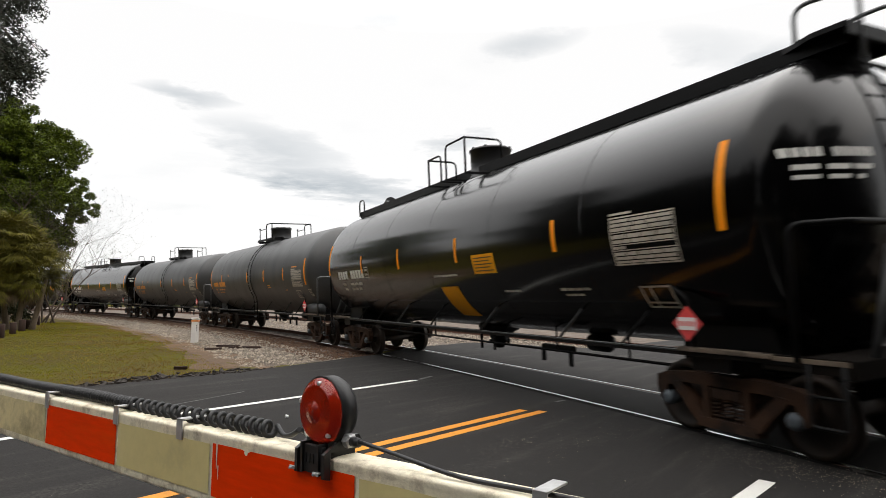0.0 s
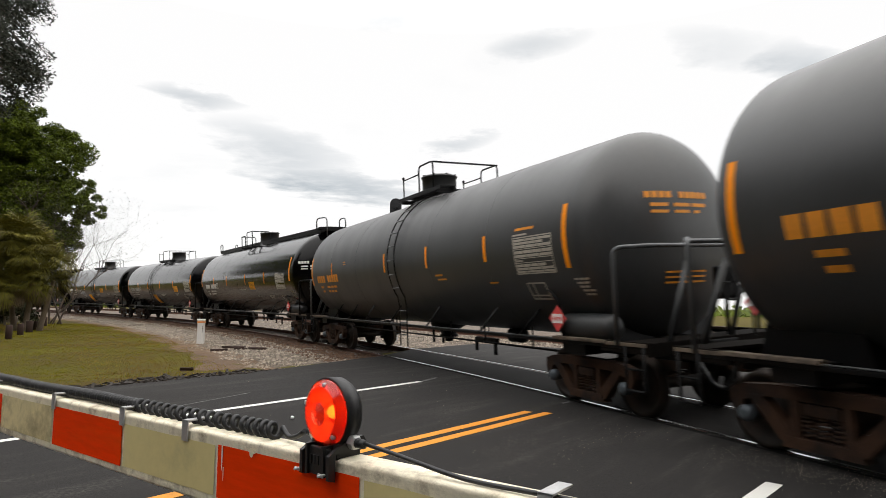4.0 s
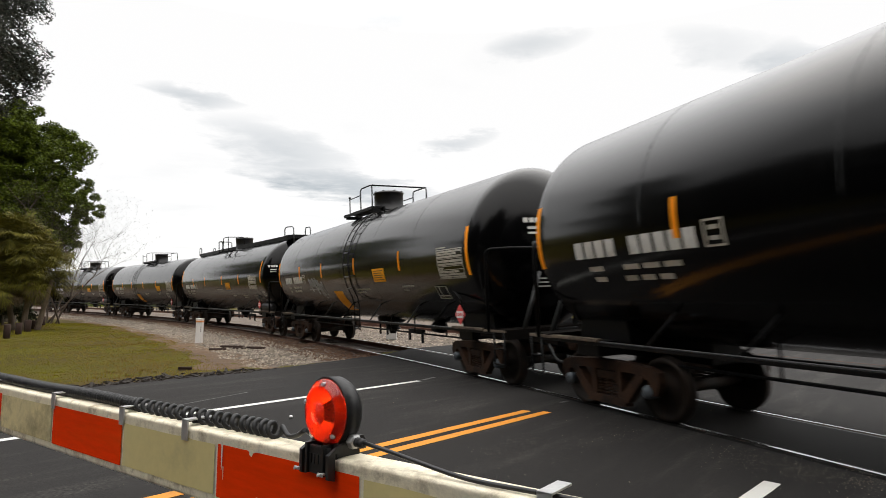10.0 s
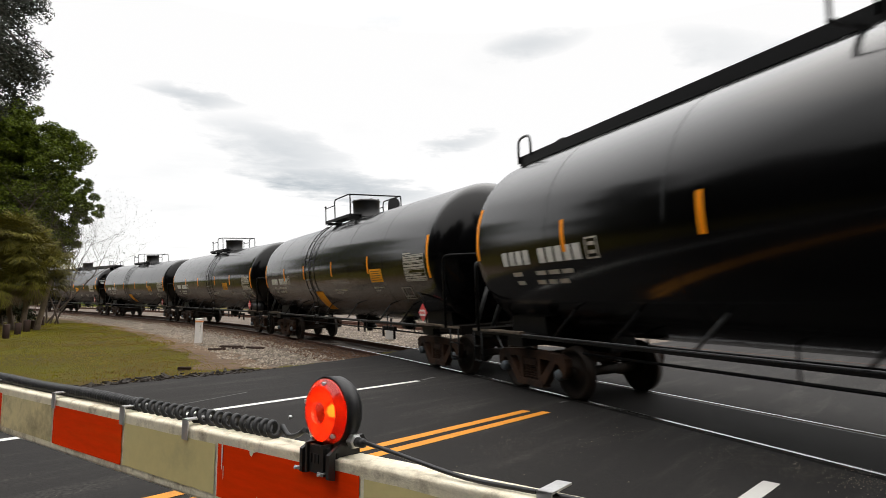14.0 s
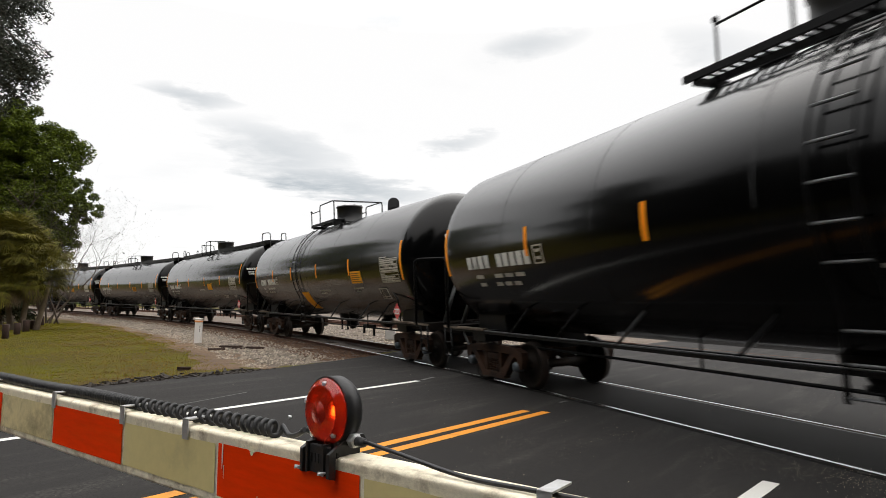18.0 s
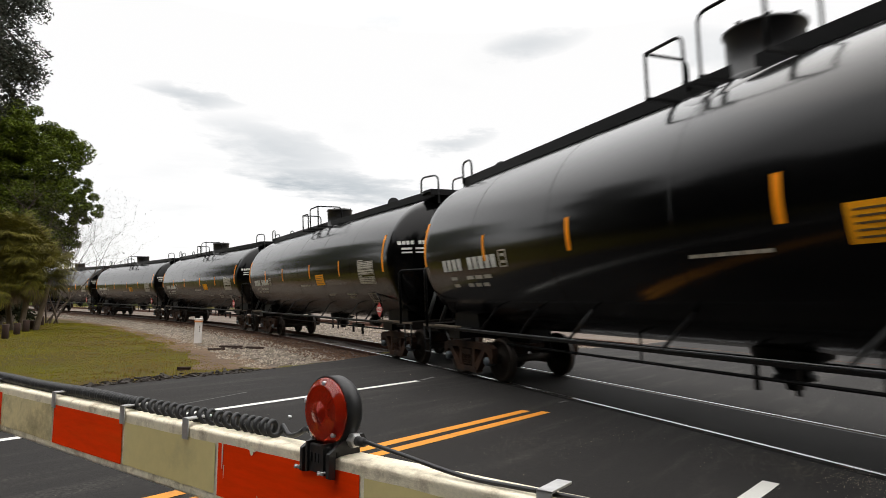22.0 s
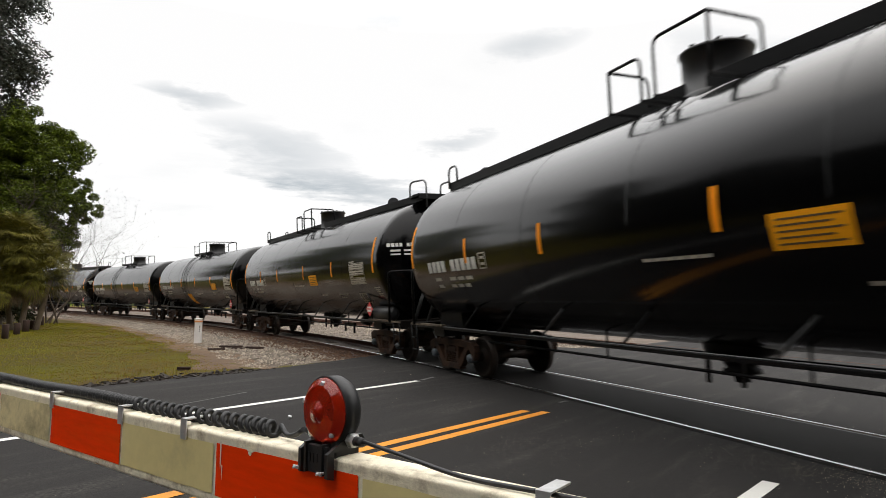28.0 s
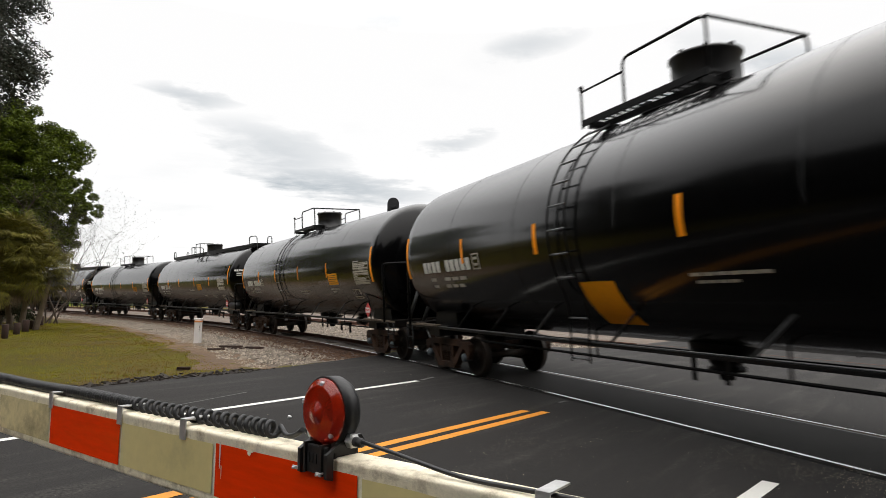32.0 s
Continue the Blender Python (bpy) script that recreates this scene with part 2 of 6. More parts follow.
M_LEAFBRIGHT = material("fresh_green_leaves", (0.13, 0.19, 0.03), 0.55, vary=0.5, scale=0.4, fine=2, bump=0, island=0.5, spec=0.12)
M_FROND = material("palm_fronds", (0.125, 0.112, 0.018), 0.6, vary=0.5, scale=1, fine=4, bump=0, island=0.45, spec=0.12)
M_FROND_DRY = material("dead_palm_fronds", (0.10, 0.064, 0.030), 0.8, vary=0.4, scale=1, fine=4, bump=0, island=0.4)
M_SIGNAL = material("black_signal_enamel", (0.012, 0.012, 0.014), 0.4, vary=0.2, scale=4)
M_CONCRETE = material("pale_concrete", (0.38, 0.37, 0.35), 0.85, vary=0.2, scale=3, fine=40, bump=0.3)


def glancing_gloss(mat, facing, grazing):
    """Specular level cut head on and raised at a glancing angle, to force reflection contrast."""
    t = mat.node_tree
    lw = t.nodes.new("ShaderNodeLayerWeight")
    mr = t.nodes.new("ShaderNodeMapRange")
    mr.inputs["From Min"].default_value, mr.inputs["From Max"].default_value = 0.30, 0.82
    mr.inputs["To Min"].default_value, mr.inputs["To Max"].default_value = facing, grazing
    t.links.new(lw.outputs["Facing"], mr.inputs[0])
    t.links.new(mr.outputs[0], t.nodes["Principled BSDF"].inputs["Specular IOR Level"])


glancing_gloss(M_BLACK, 0.22, 1.3)


def dust_streaks(mat):
    """Pale dust drawn out along the road by tyres."""
    t = mat.node_tree
    link = t.links.new
    b = t.nodes["Principled BSDF"]
    old = b.inputs["Base Color"].links[0].from_socket
    co, mp = t.nodes.new("ShaderNodeTexCoord"), t.nodes.new("ShaderNodeMapping")
    mp.vector_type = "TEXTURE"
    mp.inputs["Rotation"].default_value = (0, 0, radians(50))
    mp.inputs["Scale"].default_value = (3.2, 0.42, 1)
    link(co.outputs["Object"], mp.inputs[0])
    n1 = node(t, "ShaderNodeTexNoise", Scale=1.0, Detail=4.0, Roughness=0.6)
    n2 = node(t, "ShaderNodeTexNoise", Scale=28.0, Detail=3.0, Roughness=0.7)
    link(mp.outputs[0], n1.inputs["Vector"]), link(co.outputs["Object"], n2.inputs["Vector"])
    r1, r2 = t.nodes.new("ShaderNodeMapRange"), t.nodes.new("ShaderNodeMapRange")
    r1.inputs["From Min"].default_value, r1.inputs["From Max"].default_value = 0.52, 0.72
    r2.inputs["From Min"].default_value, r2.inputs["From Max"].default_value = 0.42, 0.68
    link(n1.outputs[0], r1.inputs[0]), link(n2.outputs[0], r2.inputs[0])
    mu = t.nodes.new("ShaderNodeMath")
    mu.operation = "MULTIPLY"
    link(r1.outputs[0], mu.inputs[0]), link(r2.outputs[0], mu.inputs[1])
    mx = t.nodes.new("ShaderNodeMix")
    mx.data_type = "RGBA"
    mx.inputs[7].default_value = (0.085, 0.079, 0.070, 1)
    link(mu.outputs[0], mx.inputs[0]), link(old, mx.inputs[6])
    link(mx.outputs[2], b.inputs["Base Color"])


dust_streaks(M_ASPHALT)


def plain(name, colour, rough=0.5, emit=0.0, emit_colour=None, transmit=0.0):
    mat = bpy.data.materials.new(name)
    mat.use_nodes = True
    b = mat.node_tree.nodes["Principled BSDF"]
    b.inputs["Base Color"].default_value, b.inputs["Roughness"].default_value = (*colour, 1), rough
    b.inputs["Transmission Weight"].default_value = transmit
    if emit:
        b.inputs["Emission Color"].default_value, b.inputs["Emission Strength"].default_value = (*(emit_colour or colour), 1), emit
    return mat


M_LENS = plain("red_lamp_lens", (0.76, 0.050, 0.012), 0.10, transmit=0.75)
M_BULB = plain("glowing_lamp_filament", (1.0, 0.25, 0.05), 0.4, 420.0, (1.0, 0.55, 0.14))
M_REFLECTOR = plain("dark_turning_disc", (0.05, 0.03, 0.03), 0.5)
M_BOWL = plain("pale_reflector_bowl", (0.55, 0.50, 0.46), 0.45)
M_GLASSBIT = plain("clear_plastic_scrap", (0.75, 0.75, 0.75), 0.2)
M_TWIG = material("grey_twig_bark", (0.075, 0.055, 0.042), 0.9, vary=0.2)
M_TAR = material("tar_filled_joint", (0.006, 0.0055, 0.005), 0.9, vary=0.5, scale=2, fine=40, bump=0.4, dist=0.01, spec=0.1)
M_PANEL = material("dark_crossing_panel", (0.0115, 0.0105, 0.0098), 0.8, vary=0.3, scale=0.8, fine=60, bump=0.5, dist=0.006, dirt=(0.034, 0.031, 0.028), dirt_at=0.60, dirt_amount=0.6, spec=0.12)
M_GHOST = material("worn_old_paint", (0.13, 0.13, 0.125), 0.8, vary=0.4, scale=6, fine=60, bump=0.3, dirt=(0.05, 0.05, 0.05), dirt_at=0.5, dirt_amount=0.9)
M_TAILLIGHT = plain("red_tail_light", (0.8, 0.02, 0.01), 0.3, 4.0, (1.0, 0.05, 0.02))
M_CARGREY = material("dark_grey_car_paint", (0.05, 0.05, 0.052), 0.4, metal=0.5, vary=0.05, bump=0)
M_GLASSDARK = plain("dark_car_glass", (0.02, 0.022, 0.025), 0.08)

# ---- mesh helpers ----


def part(name, bm, mat, parent=None, label="", smooth=None):
    me = bpy.data.meshes.new(name)
    if smooth is not None:
        for f in bm.faces:
            f.smooth = smooth
    bm.to_mesh(me)
    bm.free()
    me.materials.append(mat)
    ob = new(name, me)
    if parent is not None:
        ob.parent = parent
    if label:
        ob["label"] = label
    return ob


def again(ob, parent, m, label=""):
    """The same piece once more, on the same mesh."""
    o = new(ob.name.split(".")[0], ob.data)
    o.parent = parent
    o.matrix_local = m
    if label:
        o["label"] = label
    return o


def thing(name, m=None, **tags):
    ob = new(name)
    ob.empty_display_size = 0.3
    if m is not None:
        ob.matrix_world = m
    return tagged(ob, **tags)


def box(bm, c, s, m=None, bevel=0.0):
    """A box with centre c and size s."""
    r = bmesh.ops.create_cube(bm, size=1.0)
    vs = r["verts"]
    bmesh.ops.scale(bm, vec=s, verts=vs)
    bmesh.ops.translate(bm, vec=c, verts=vs)
    if bevel:
        es = list({e for v in vs for e in v.link_edges})
        q = bmesh.ops.bevel(bm, geom=es, offset=bevel, segments=2, affect="EDGES", profile=0.6)
        vs = list({v for f in q["faces"] for v in f.verts} | {v for v in vs if v.is_valid})
    if m is not None:
        bmesh.ops.transform(bm, matrix=m, verts=vs)
    return bm


def tube(bm, pts, r, n=8, closed=False, cap=True):
    """A round bar along the points."""
    pts = [Vector(p) for p in pts]
    rings = []
    up = Vector((0.13, 0.31, 0.94))
    for i, p in enumerate(pts):
        a = pts[i - 1] if i or closed else p
        b = pts[(i + 1) % len(pts)] if i < len(pts) - 1 or closed else p
        d = (b - a).normalized()
        x = d.cross(up)
        if x.length < 0.05:
            x = d.cross(Vector((1, 0, 0)))
        x.normalize()
        y = d.cross(x)
        up = x.cross(d)
        rr = r[i] if isinstance(r, (list, tuple)) else r
        rings.append([bm.verts.new(p + (x * math.cos(2 * math.pi * k / n) + y * math.sin(2 * math.pi * k / n)) * rr) for k in range(n)])
    last = len(rings) if closed else len(rings) - 1
    for i in range(last):
        A, B = rings[i], rings[(i + 1) % len(rings)]
        for k in range(n):
            f = bm.faces.new((A[k], A[(k + 1) % n], B[(k + 1) % n], B[k]))
            f.smooth = True
    if cap and not closed:
        bm.faces.new(rings[0][::-1])
        bm.faces.new(rings[-1])
    return bm


def rounded(pts, r=0.08, n=4):
    """The points with their inner corners rounded."""
    pts = [Vector(p) for p in pts]
    out = [pts[0]]
    for a, b, c in zip(pts, pts[1:], pts[2:]):
        p, q = b + (a - b).normalized() * min(r, (a - b).length / 2), b + (c - b).normalized() * min(r, (c - b).length / 2)
        for i in range(n + 1):
            s = i / n
            out.append(p * (1 - s) ** 2 + b * 2 * s * (1 - s) + q * s ** 2)
    return out + [pts[-1]]


def lathe(bm, profile, axis="x", n=32, centre=(0, 0, 0), smooth=True):
    """Turn (along, radius) pairs about an axis."""
    rings = []
    c = Vector(centre)
    for h, r in profile:
        ring = []
        for k in range(n):
            a = 2 * math.pi * k / n
            p, q = r * math.cos(a), r * math.sin(a)
            v = {"x": (h, p, q), "y": (p, h, q), "z": (p, q, h)}[axis]
            ring.append(bm.verts.new(c + Vector(v)))
        rings.append(ring)
    for A, B in zip(rings, rings[1:]):
        for k in range(n):
            f = bm.faces.new((A[k], A[(k + 1) % n], B[(k + 1) % n], B[k]))
            f.smooth = smooth
    bm.faces.new(rings[0][::-1])
    bm.faces.new(rings[-1])
    bmesh.ops.recalc_face_normals(bm, faces=bm.faces)
    return bm


def prism(bm, outline, y0, y1):
    """Extrude an outline of (x, z) from y0 to y1."""
    a = [bm.verts.new((x, y0, z)) for x, z in outline]
    b = [bm.verts.new((x, y1, z)) for x, z in outline]
    bm.faces.new(a)
    bm.faces.new(b[::-1])
    n = len(a)
    for k in range(n):
        bm.faces.new((a[k], b[k], b[(k + 1) % n], a[(k + 1) % n]))
    bmesh.ops.recalc_face_normals(bm, faces=bm.faces)
    return bm


def soup(name, verts, faces, mat, parent=None, label=""):
    me = bpy.data.meshes.new(name)
    me.from_pydata(verts, [], faces)
    me.materials.append(mat)
    ob = new(name, me)
    if parent is not None:
        ob.parent = parent
    if label:
        ob["label"] = label
    return ob


# ---- the track's line ----
GAUGE, CANT, GRADE = 1.505, 0.0958, -0.0008
STEP = 0.5


def heading(s):
    s = min(max(s, -115.0), 45.0)
    return -1.066723 - 0.0069524 * s - 4.1228e-6 * s * s + 2.9484e-7 * s ** 3


def make_line():
    line = {0: (-1.5577, 20.2481)}
    for sign in (1, -1):
        x, y = line[0]
        for i in range(1, 1000):
            a = heading(sign * (i - 0.5) * STEP)
            x, y = x + sign * STEP * math.cos(a), y + sign * STEP * math.sin(a)
            line[sign * i] = (x, y)
    return line


LINE = make_line()


def track(s, n=0.0, z=0.0):
    """A point by the distance along the track, to its near side, and over the near rail's top."""
    f = s / STEP
    i = math.floor(f)
    (ax, ay), (bx, by) = LINE[i], LINE[i + 1]
    w, a = f - i, heading(s)
    return Vector((ax + (bx - ax) * w + n * math.sin(a), ay + (by - ay) * w - n * math.cos(a), z + GRADE * min(s - 10, 0)))


NEAR_S = np.arange(-400, 200, 0.5)
NEAR_XY = np.array([track(s)[:2] for s in NEAR_S])


def along(x, y):
    """Distance along the track and to its near side of a place on the ground."""
    i = int(np.argmin((NEAR_XY[:, 0] - x) ** 2 + (NEAR_XY[:, 1] - y) ** 2))
    s = float(NEAR_S[i])
    a = heading(s)
    px, py = NEAR_XY[i]
    return s + (x - px) * math.cos(a) + (y - py) * math.sin(a), (x - px) * math.sin(a) - (y - py) * math.cos(a)


# ---- the road's line ----
ROAD_O, ROAD_A = Vector((1.30, 9.64)), radians(50)
RU, RV = Vector((math.cos(ROAD_A), math.sin(ROAD_A))), Vector((math.sin(ROAD_A), -math.cos(ROAD_A)))


def road_uv(x, y):
    d = Vector((x, y)) - ROAD_O
    return d.dot(RU), d.dot(RV)


def road_xy(u, v):
    p = ROAD_O + RU * u + RV * v
    return p.x, p.y


def road_left(u):
    """The pavement's left edge: a flare before the track, narrower past it."""
    pts = [(-200, -7.0), (-3.7, -7.04), (-0.44, -7.2), (4.2, -8.36), (7.0, -9.0), (11.0, -9.4), (11.5, -9.0), (12.2, -5.0), (14.5, -4.7), (400, -4.7)]
    return float(np.interp(u, [p[0] for p in pts], [p[1] for p in pts]))


ROAD_RIGHT = 6.3


def cross_level(s, n):
    """The paved surface: level with the canted rails between them."""
    w = min(max((0.75 - n) / 1.5, 0.0), 1.0)
    return CANT * w - 0.004 + GRADE * min(s - 10, 0)
# ---- ground, road, track ----


def ground_level(x, y):
    s, n = along(x, y)
    zr = GRADE * min(s - 10, 0)
    u, v = road_uv(x, y)
    lo = road_left(u)
    out = max(lo - v, v - ROAD_RIGHT, 0.0)
    base = cross_level(s, n) - 0.03
    wild = zr - 0.20 + (0.10 if n < -14 else 0)
    if -14.0 < n < 5.2:
        wild = zr - 0.5
    w = min(out / 5.0, 1.0)
    bumps = 0.05 * noise.noise((x * 0.35, y * 0.35, 1)) + 0.02 * noise.noise((x * 1.7, y * 1.7, 3))
    far = min(max((math.hypot(x, y) - 60) / 100, 0), 1)
    return base * (1 - w) + wild * w + bumps * min(out / 1.2, 1.0) - 0.25 * far * w - 0.02 * min(out / 0.2, 1.0)


def lines(lo, hi, near_lo, near_hi, step):
    """Grid lines, close in the near stretch and ever wider outside it."""
    mid = list(np.arange(near_lo, near_hi + 1e-6, step))
    a, d = near_hi, step
    while a < hi:
        d *= 1.35
        a += d
        mid.append(min(a, hi))
    a, d = near_lo, step
    while a > lo:
        d *= 1.35
        a -= d
        mid.insert(0, max(a, lo))
    return mid


def build_ground():
    xs, ys = lines(-2200, 2200, -34, 22, 0.55), lines(-2200, 2200, -6, 62, 0.6)
    verts = [(x, y, ground_level(x, y)) for y in ys for x in xs]
    w = len(xs)
    faces = [(j * w + i, j * w + i + 1, (j + 1) * w + i + 1, (j + 1) * w + i) for j in range(len(ys) - 1) for i in range(w - 1)]
    ob = soup("ground", verts, faces, M_GROUND)
    for p in ob.data.polygons:
        p.use_smooth = True
    # bare sandy soil past the tracks
    ob.data.materials.append(M_BALLAST)
    # ground out of view, its colour darkened so that the tanks mirror less of it
    ob.data.materials.append(M_DARKGROUND)
    for p in ob.data.polygons:
        c = p.center
        if abs(c.x) < 80 and abs(c.y) < 120:
            s, n = along(c.x, c.y)
            if n < -4 and n > -45 - 8 * noise.noise((c.x * 0.1, c.y * 0.1, 3)):
                p.material_index = 1
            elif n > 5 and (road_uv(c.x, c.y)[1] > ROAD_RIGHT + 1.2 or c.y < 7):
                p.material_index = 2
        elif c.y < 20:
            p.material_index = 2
    tagged(ob, "mown grass and bare soil beside the road and track", "ground", kind="structure")


def build_road():
    us = list(np.arange(-60, -8, 2.0)) + list(np.arange(-8, 18, 0.3)) + list(np.arange(18, 160, 4.0))
    fr = [i / 40 for i in range(41)]
    verts, faces = [], []
    for u in us:
        lo = road_left(u) + 0.10 * noise.noise((u * 0.9, 4, 2))
        for f in fr:
            v = lo + (ROAD_RIGHT - lo) * f
            x, y = road_xy(u, v)
            s, n = along(x, y)
            z = cross_level(s, n)
            verts.append((x, y, z))
    w = len(fr)
    faces = [(j * w + i, j * w + i + 1, (j + 1) * w + i + 1, (j + 1) * w + i) for j in range(len(us) - 1) for i in range(w - 1)]
    # the pavement's edge has a face of its own
    base = len(verts)
    for j in range(len(us)):
        for i in (0, w - 1):
            x, y, z = verts[j * w + i]
            verts.append((x, y, z - 0.15))
    for j in range(len(us) - 1):
        faces.append((j * w, (j + 1) * w, base + 2 * (j + 1), base + 2 * j))
        faces.append((j * w + w - 1, base + 2 * j + 1, base + 2 * (j + 1) + 1, (j + 1) * w + w - 1))
    ob = soup("road", verts, faces, M_ASPHALT)
    tagged(ob, "dark grey two-lane asphalt road over the crossing", "road", kind="structure")


def paint_line(name, a, b, width, mat, label, ragged=0.02, gap=None):
    """A painted line on the pavement, its edges a little worn."""
    a, b = Vector(a), Vector(b)
    d = b - a
    k = max(2, int(d.length / 0.15))
    side = Vector((-d.y, d.x)).normalized() * width / 2
    verts, faces = [], []
    for i in range(k + 1):
        p = a + d * i / k
        for sg in (1, -1):
            q = p + side * sg * (1 + ragged * 4 * noise.noise((p.x * 7, p.y * 7, sg * 5)))
            s, n = along(q.x, q.y)
            verts.append((q.x, q.y, cross_level(s, n) + 0.005))
        if i:
            faces.append((2 * i - 2, 2 * i - 1, 2 * i + 1, 2 * i))
    ob = soup(name, verts, faces, mat)
    tagged(ob, label, "road marking", kind="structure")
    return ob


RAIL_PROFILE = [(-0.070, -0.172), (0.070, -0.172), (0.070, -0.160), (0.018, -0.145), (0.009, -0.12), (0.009, -0.052), (0.034, -0.040),
                (0.036, -0.012), (0.028, -0.002), (-0.028, -0.002), (-0.036, -0.012), (-0.034, -0.040), (-0.009, -0.052), (-0.009, -0.12), (-0.018, -0.145), (-0.070, -0.160)]


def rail(n0, cant, s0, s1, name="rail", polished=True):
    verts, faces, k = [], [], len(RAIL_PROFILE)
    st = list(np.arange(s0, s1, 1.0))
    for s in st:
        for dn, dz in RAIL_PROFILE:
            verts.append(track(s, n0 + dn, cant + dz))
    for i in range(len(st) - 1):
        for j in range(k):
            faces.append((i * k + j, i * k + (j + 1) % k, (i + 1) * k + (j + 1) % k, (i + 1) * k + j))
    ob = soup(name, verts, faces, M_RAIL)
    tagged(ob, "rusty steel rail with a polished head", "rail", kind="structure", group="rails of the main track")
    if not polished:
        return
    for lo, hi, mat, up in ((s0, -4.0, M_RAILDULL, 0.003), (-5.0, s1, M_RAILTOP, 0.012)):
        verts, faces = [], []
        for i, s in enumerate(q for q in st if lo <= q <= hi):
            for dn in (-0.028, 0.028):
                verts.append(track(s, n0 + dn, cant + up))
            if i:
                faces.append((2 * i - 2, 2 * i - 1, 2 * i + 1, 2 * i))
        soup("rail_head", verts, faces, mat, ob, "worn running surface")


def road_span(n):
    """Where the pavement lies on a line at this distance from the track's middle."""
    inside = []
    for s in np.arange(-30, 30, 0.25):
        p = track(s, n)
        u, v = road_uv(p.x, p.y)
        if road_left(u) < v < ROAD_RIGHT:
            inside.append(s)
    return min(inside), max(inside)


def build_ballast(n0, name, label):
    """Crushed-stone bed with sloping shoulders, broken at the road."""
    cross = [(-7.2, -0.30), (-3.4, -0.26), (-2.1, -0.19), (-1.2, -0.16), (0, -0.15), (1.2, -0.16), (2.1, -0.19), (3.4, -0.24), (4.6, -0.28), (5.7, -0.34), (6.2, -0.6)] if n0 == 0 else [(-3.6, -0.4), (-2.1, -0.19), (0, -0.15), (2.1, -0.19), (3.9, -0.32)]
    a, b = road_span(n0)
    verts, faces = [], []
    for lo, hi in ((-190, None), (None, 60)):
        st = [s for s in np.arange(lo if lo else b - 3.0, hi if hi else a + 6.0, 0.5)]
        base = len(verts)
        for s in st:
            for dn, dz in cross:
                p = track(s, n0 + dn, dz + CANT * 0.5)
                u, v = road_uv(p.x, p.y)
                out = max(road_left(u) - v, v - ROAD_RIGHT)
                q = along(p.x, p.y)
                lift = 0.05 * noise.noise((p.x * 1.3, p.y * 1.3, 7))
                if out < 0.1:
                    p.z = min(p.z, cross_level(*q) - 0.05)
                else:
                    p.z += lift
                    w = min(out / 0.8, 1)
                    p.z = (cross_level(*q) - 0.03) * (1 - w) + p.z * w
                verts.append(p)
        k = len(cross)
        faces += [(base + i * k + j, base + i * k + j + 1, base + (i + 1) * k + j + 1, base + (i + 1) * k + j) for i in range(len(st) - 1) for j in range(k - 1)]
    ob = soup(name, verts, faces, M_BALLAST)
    tagged(ob, label, "ballast", kind="structure")


def build_tracks():
    rail(GAUGE / 2, 0.0, -190, 120)
    rail(-GAUGE / 2, CANT, -190, 120)
    for n0 in (-10.5 + GAUGE / 2, -10.5 - GAUGE / 2):
        rail(n0, 0.10, -150, 60, polished=False)
    build_ballast(0.0, "ballast", "grey crushed-stone ballast under the main track")
    build_ballast(-10.5, "ballast", "grey crushed-stone ballast under the second track")


def build_crossing():
    """Dark panel between the rails, flangeways beside them, timber ties out along the ballast."""
    a, b = road_span(0.0)
    for n0, n1, name, mat, label, up in ((-0.66, 0.66, "crossing_panel", M_PANEL, "darker asphalt panel between the rails", 0.004),
                                         (0.66, 0.715, "flangeway", M_RUBBER, "black flangeway beside the rail", 0.003), (-0.715, -0.66, "flangeway", M_RUBBER, "black flangeway beside the rail", 0.003),
                                         (0.79, 0.91, "joint", M_TAR, "black tar joint beside the rail", 0.003)):
        verts, faces = [], []
        st = np.arange(a + 0.5, b - 0.2, 0.5)
        for i, s in enumerate(st):
            for n in np.linspace(n0, n1, 5):
                p = track(s, n)
                p.z = cross_level(s, n) + up
                verts.append(p)
            if i:
                k = 5 * i
                faces += [(k - 5 + j, k - 4 + j, k + 1 + j, k + j) for j in range(4)]
        tagged(soup(name, verts, faces, mat), label, "crossing", kind="structure")
    bed = thing("tie_row", label="weathered timber ties of the main track", category="ties", kind="structure")
    bm = bmesh.new()
    box(bm, (0, 0, 0), (0.23, 2.6, 0.18), bevel=0.012)
    first = None
    for i in range(130):
        s = -66 + 0.53 * i
        if s > a - 0.3:
            break
        p = track(s, 0, CANT / 2 - 0.235)
        m = Matrix.Translation(p) @ Matrix.Rotation(heading(s) + 0.02 * noise.noise((s * 3, 1, 1)), 4, "Z") @ Matrix.Rotation(math.atan2(CANT, GAUGE), 4, "X")
        if first is None:
            first = part("tie", bm, M_TIE, bed)
            first.matrix_local = m
        else:
            again(first, bed, m)


# ---- the tank cars ----
HALF = 7.026        # bogie centre to the middle of the car
AXLE = 0.90        # axle to the bogie's centre
WHEEL_R = 0.457


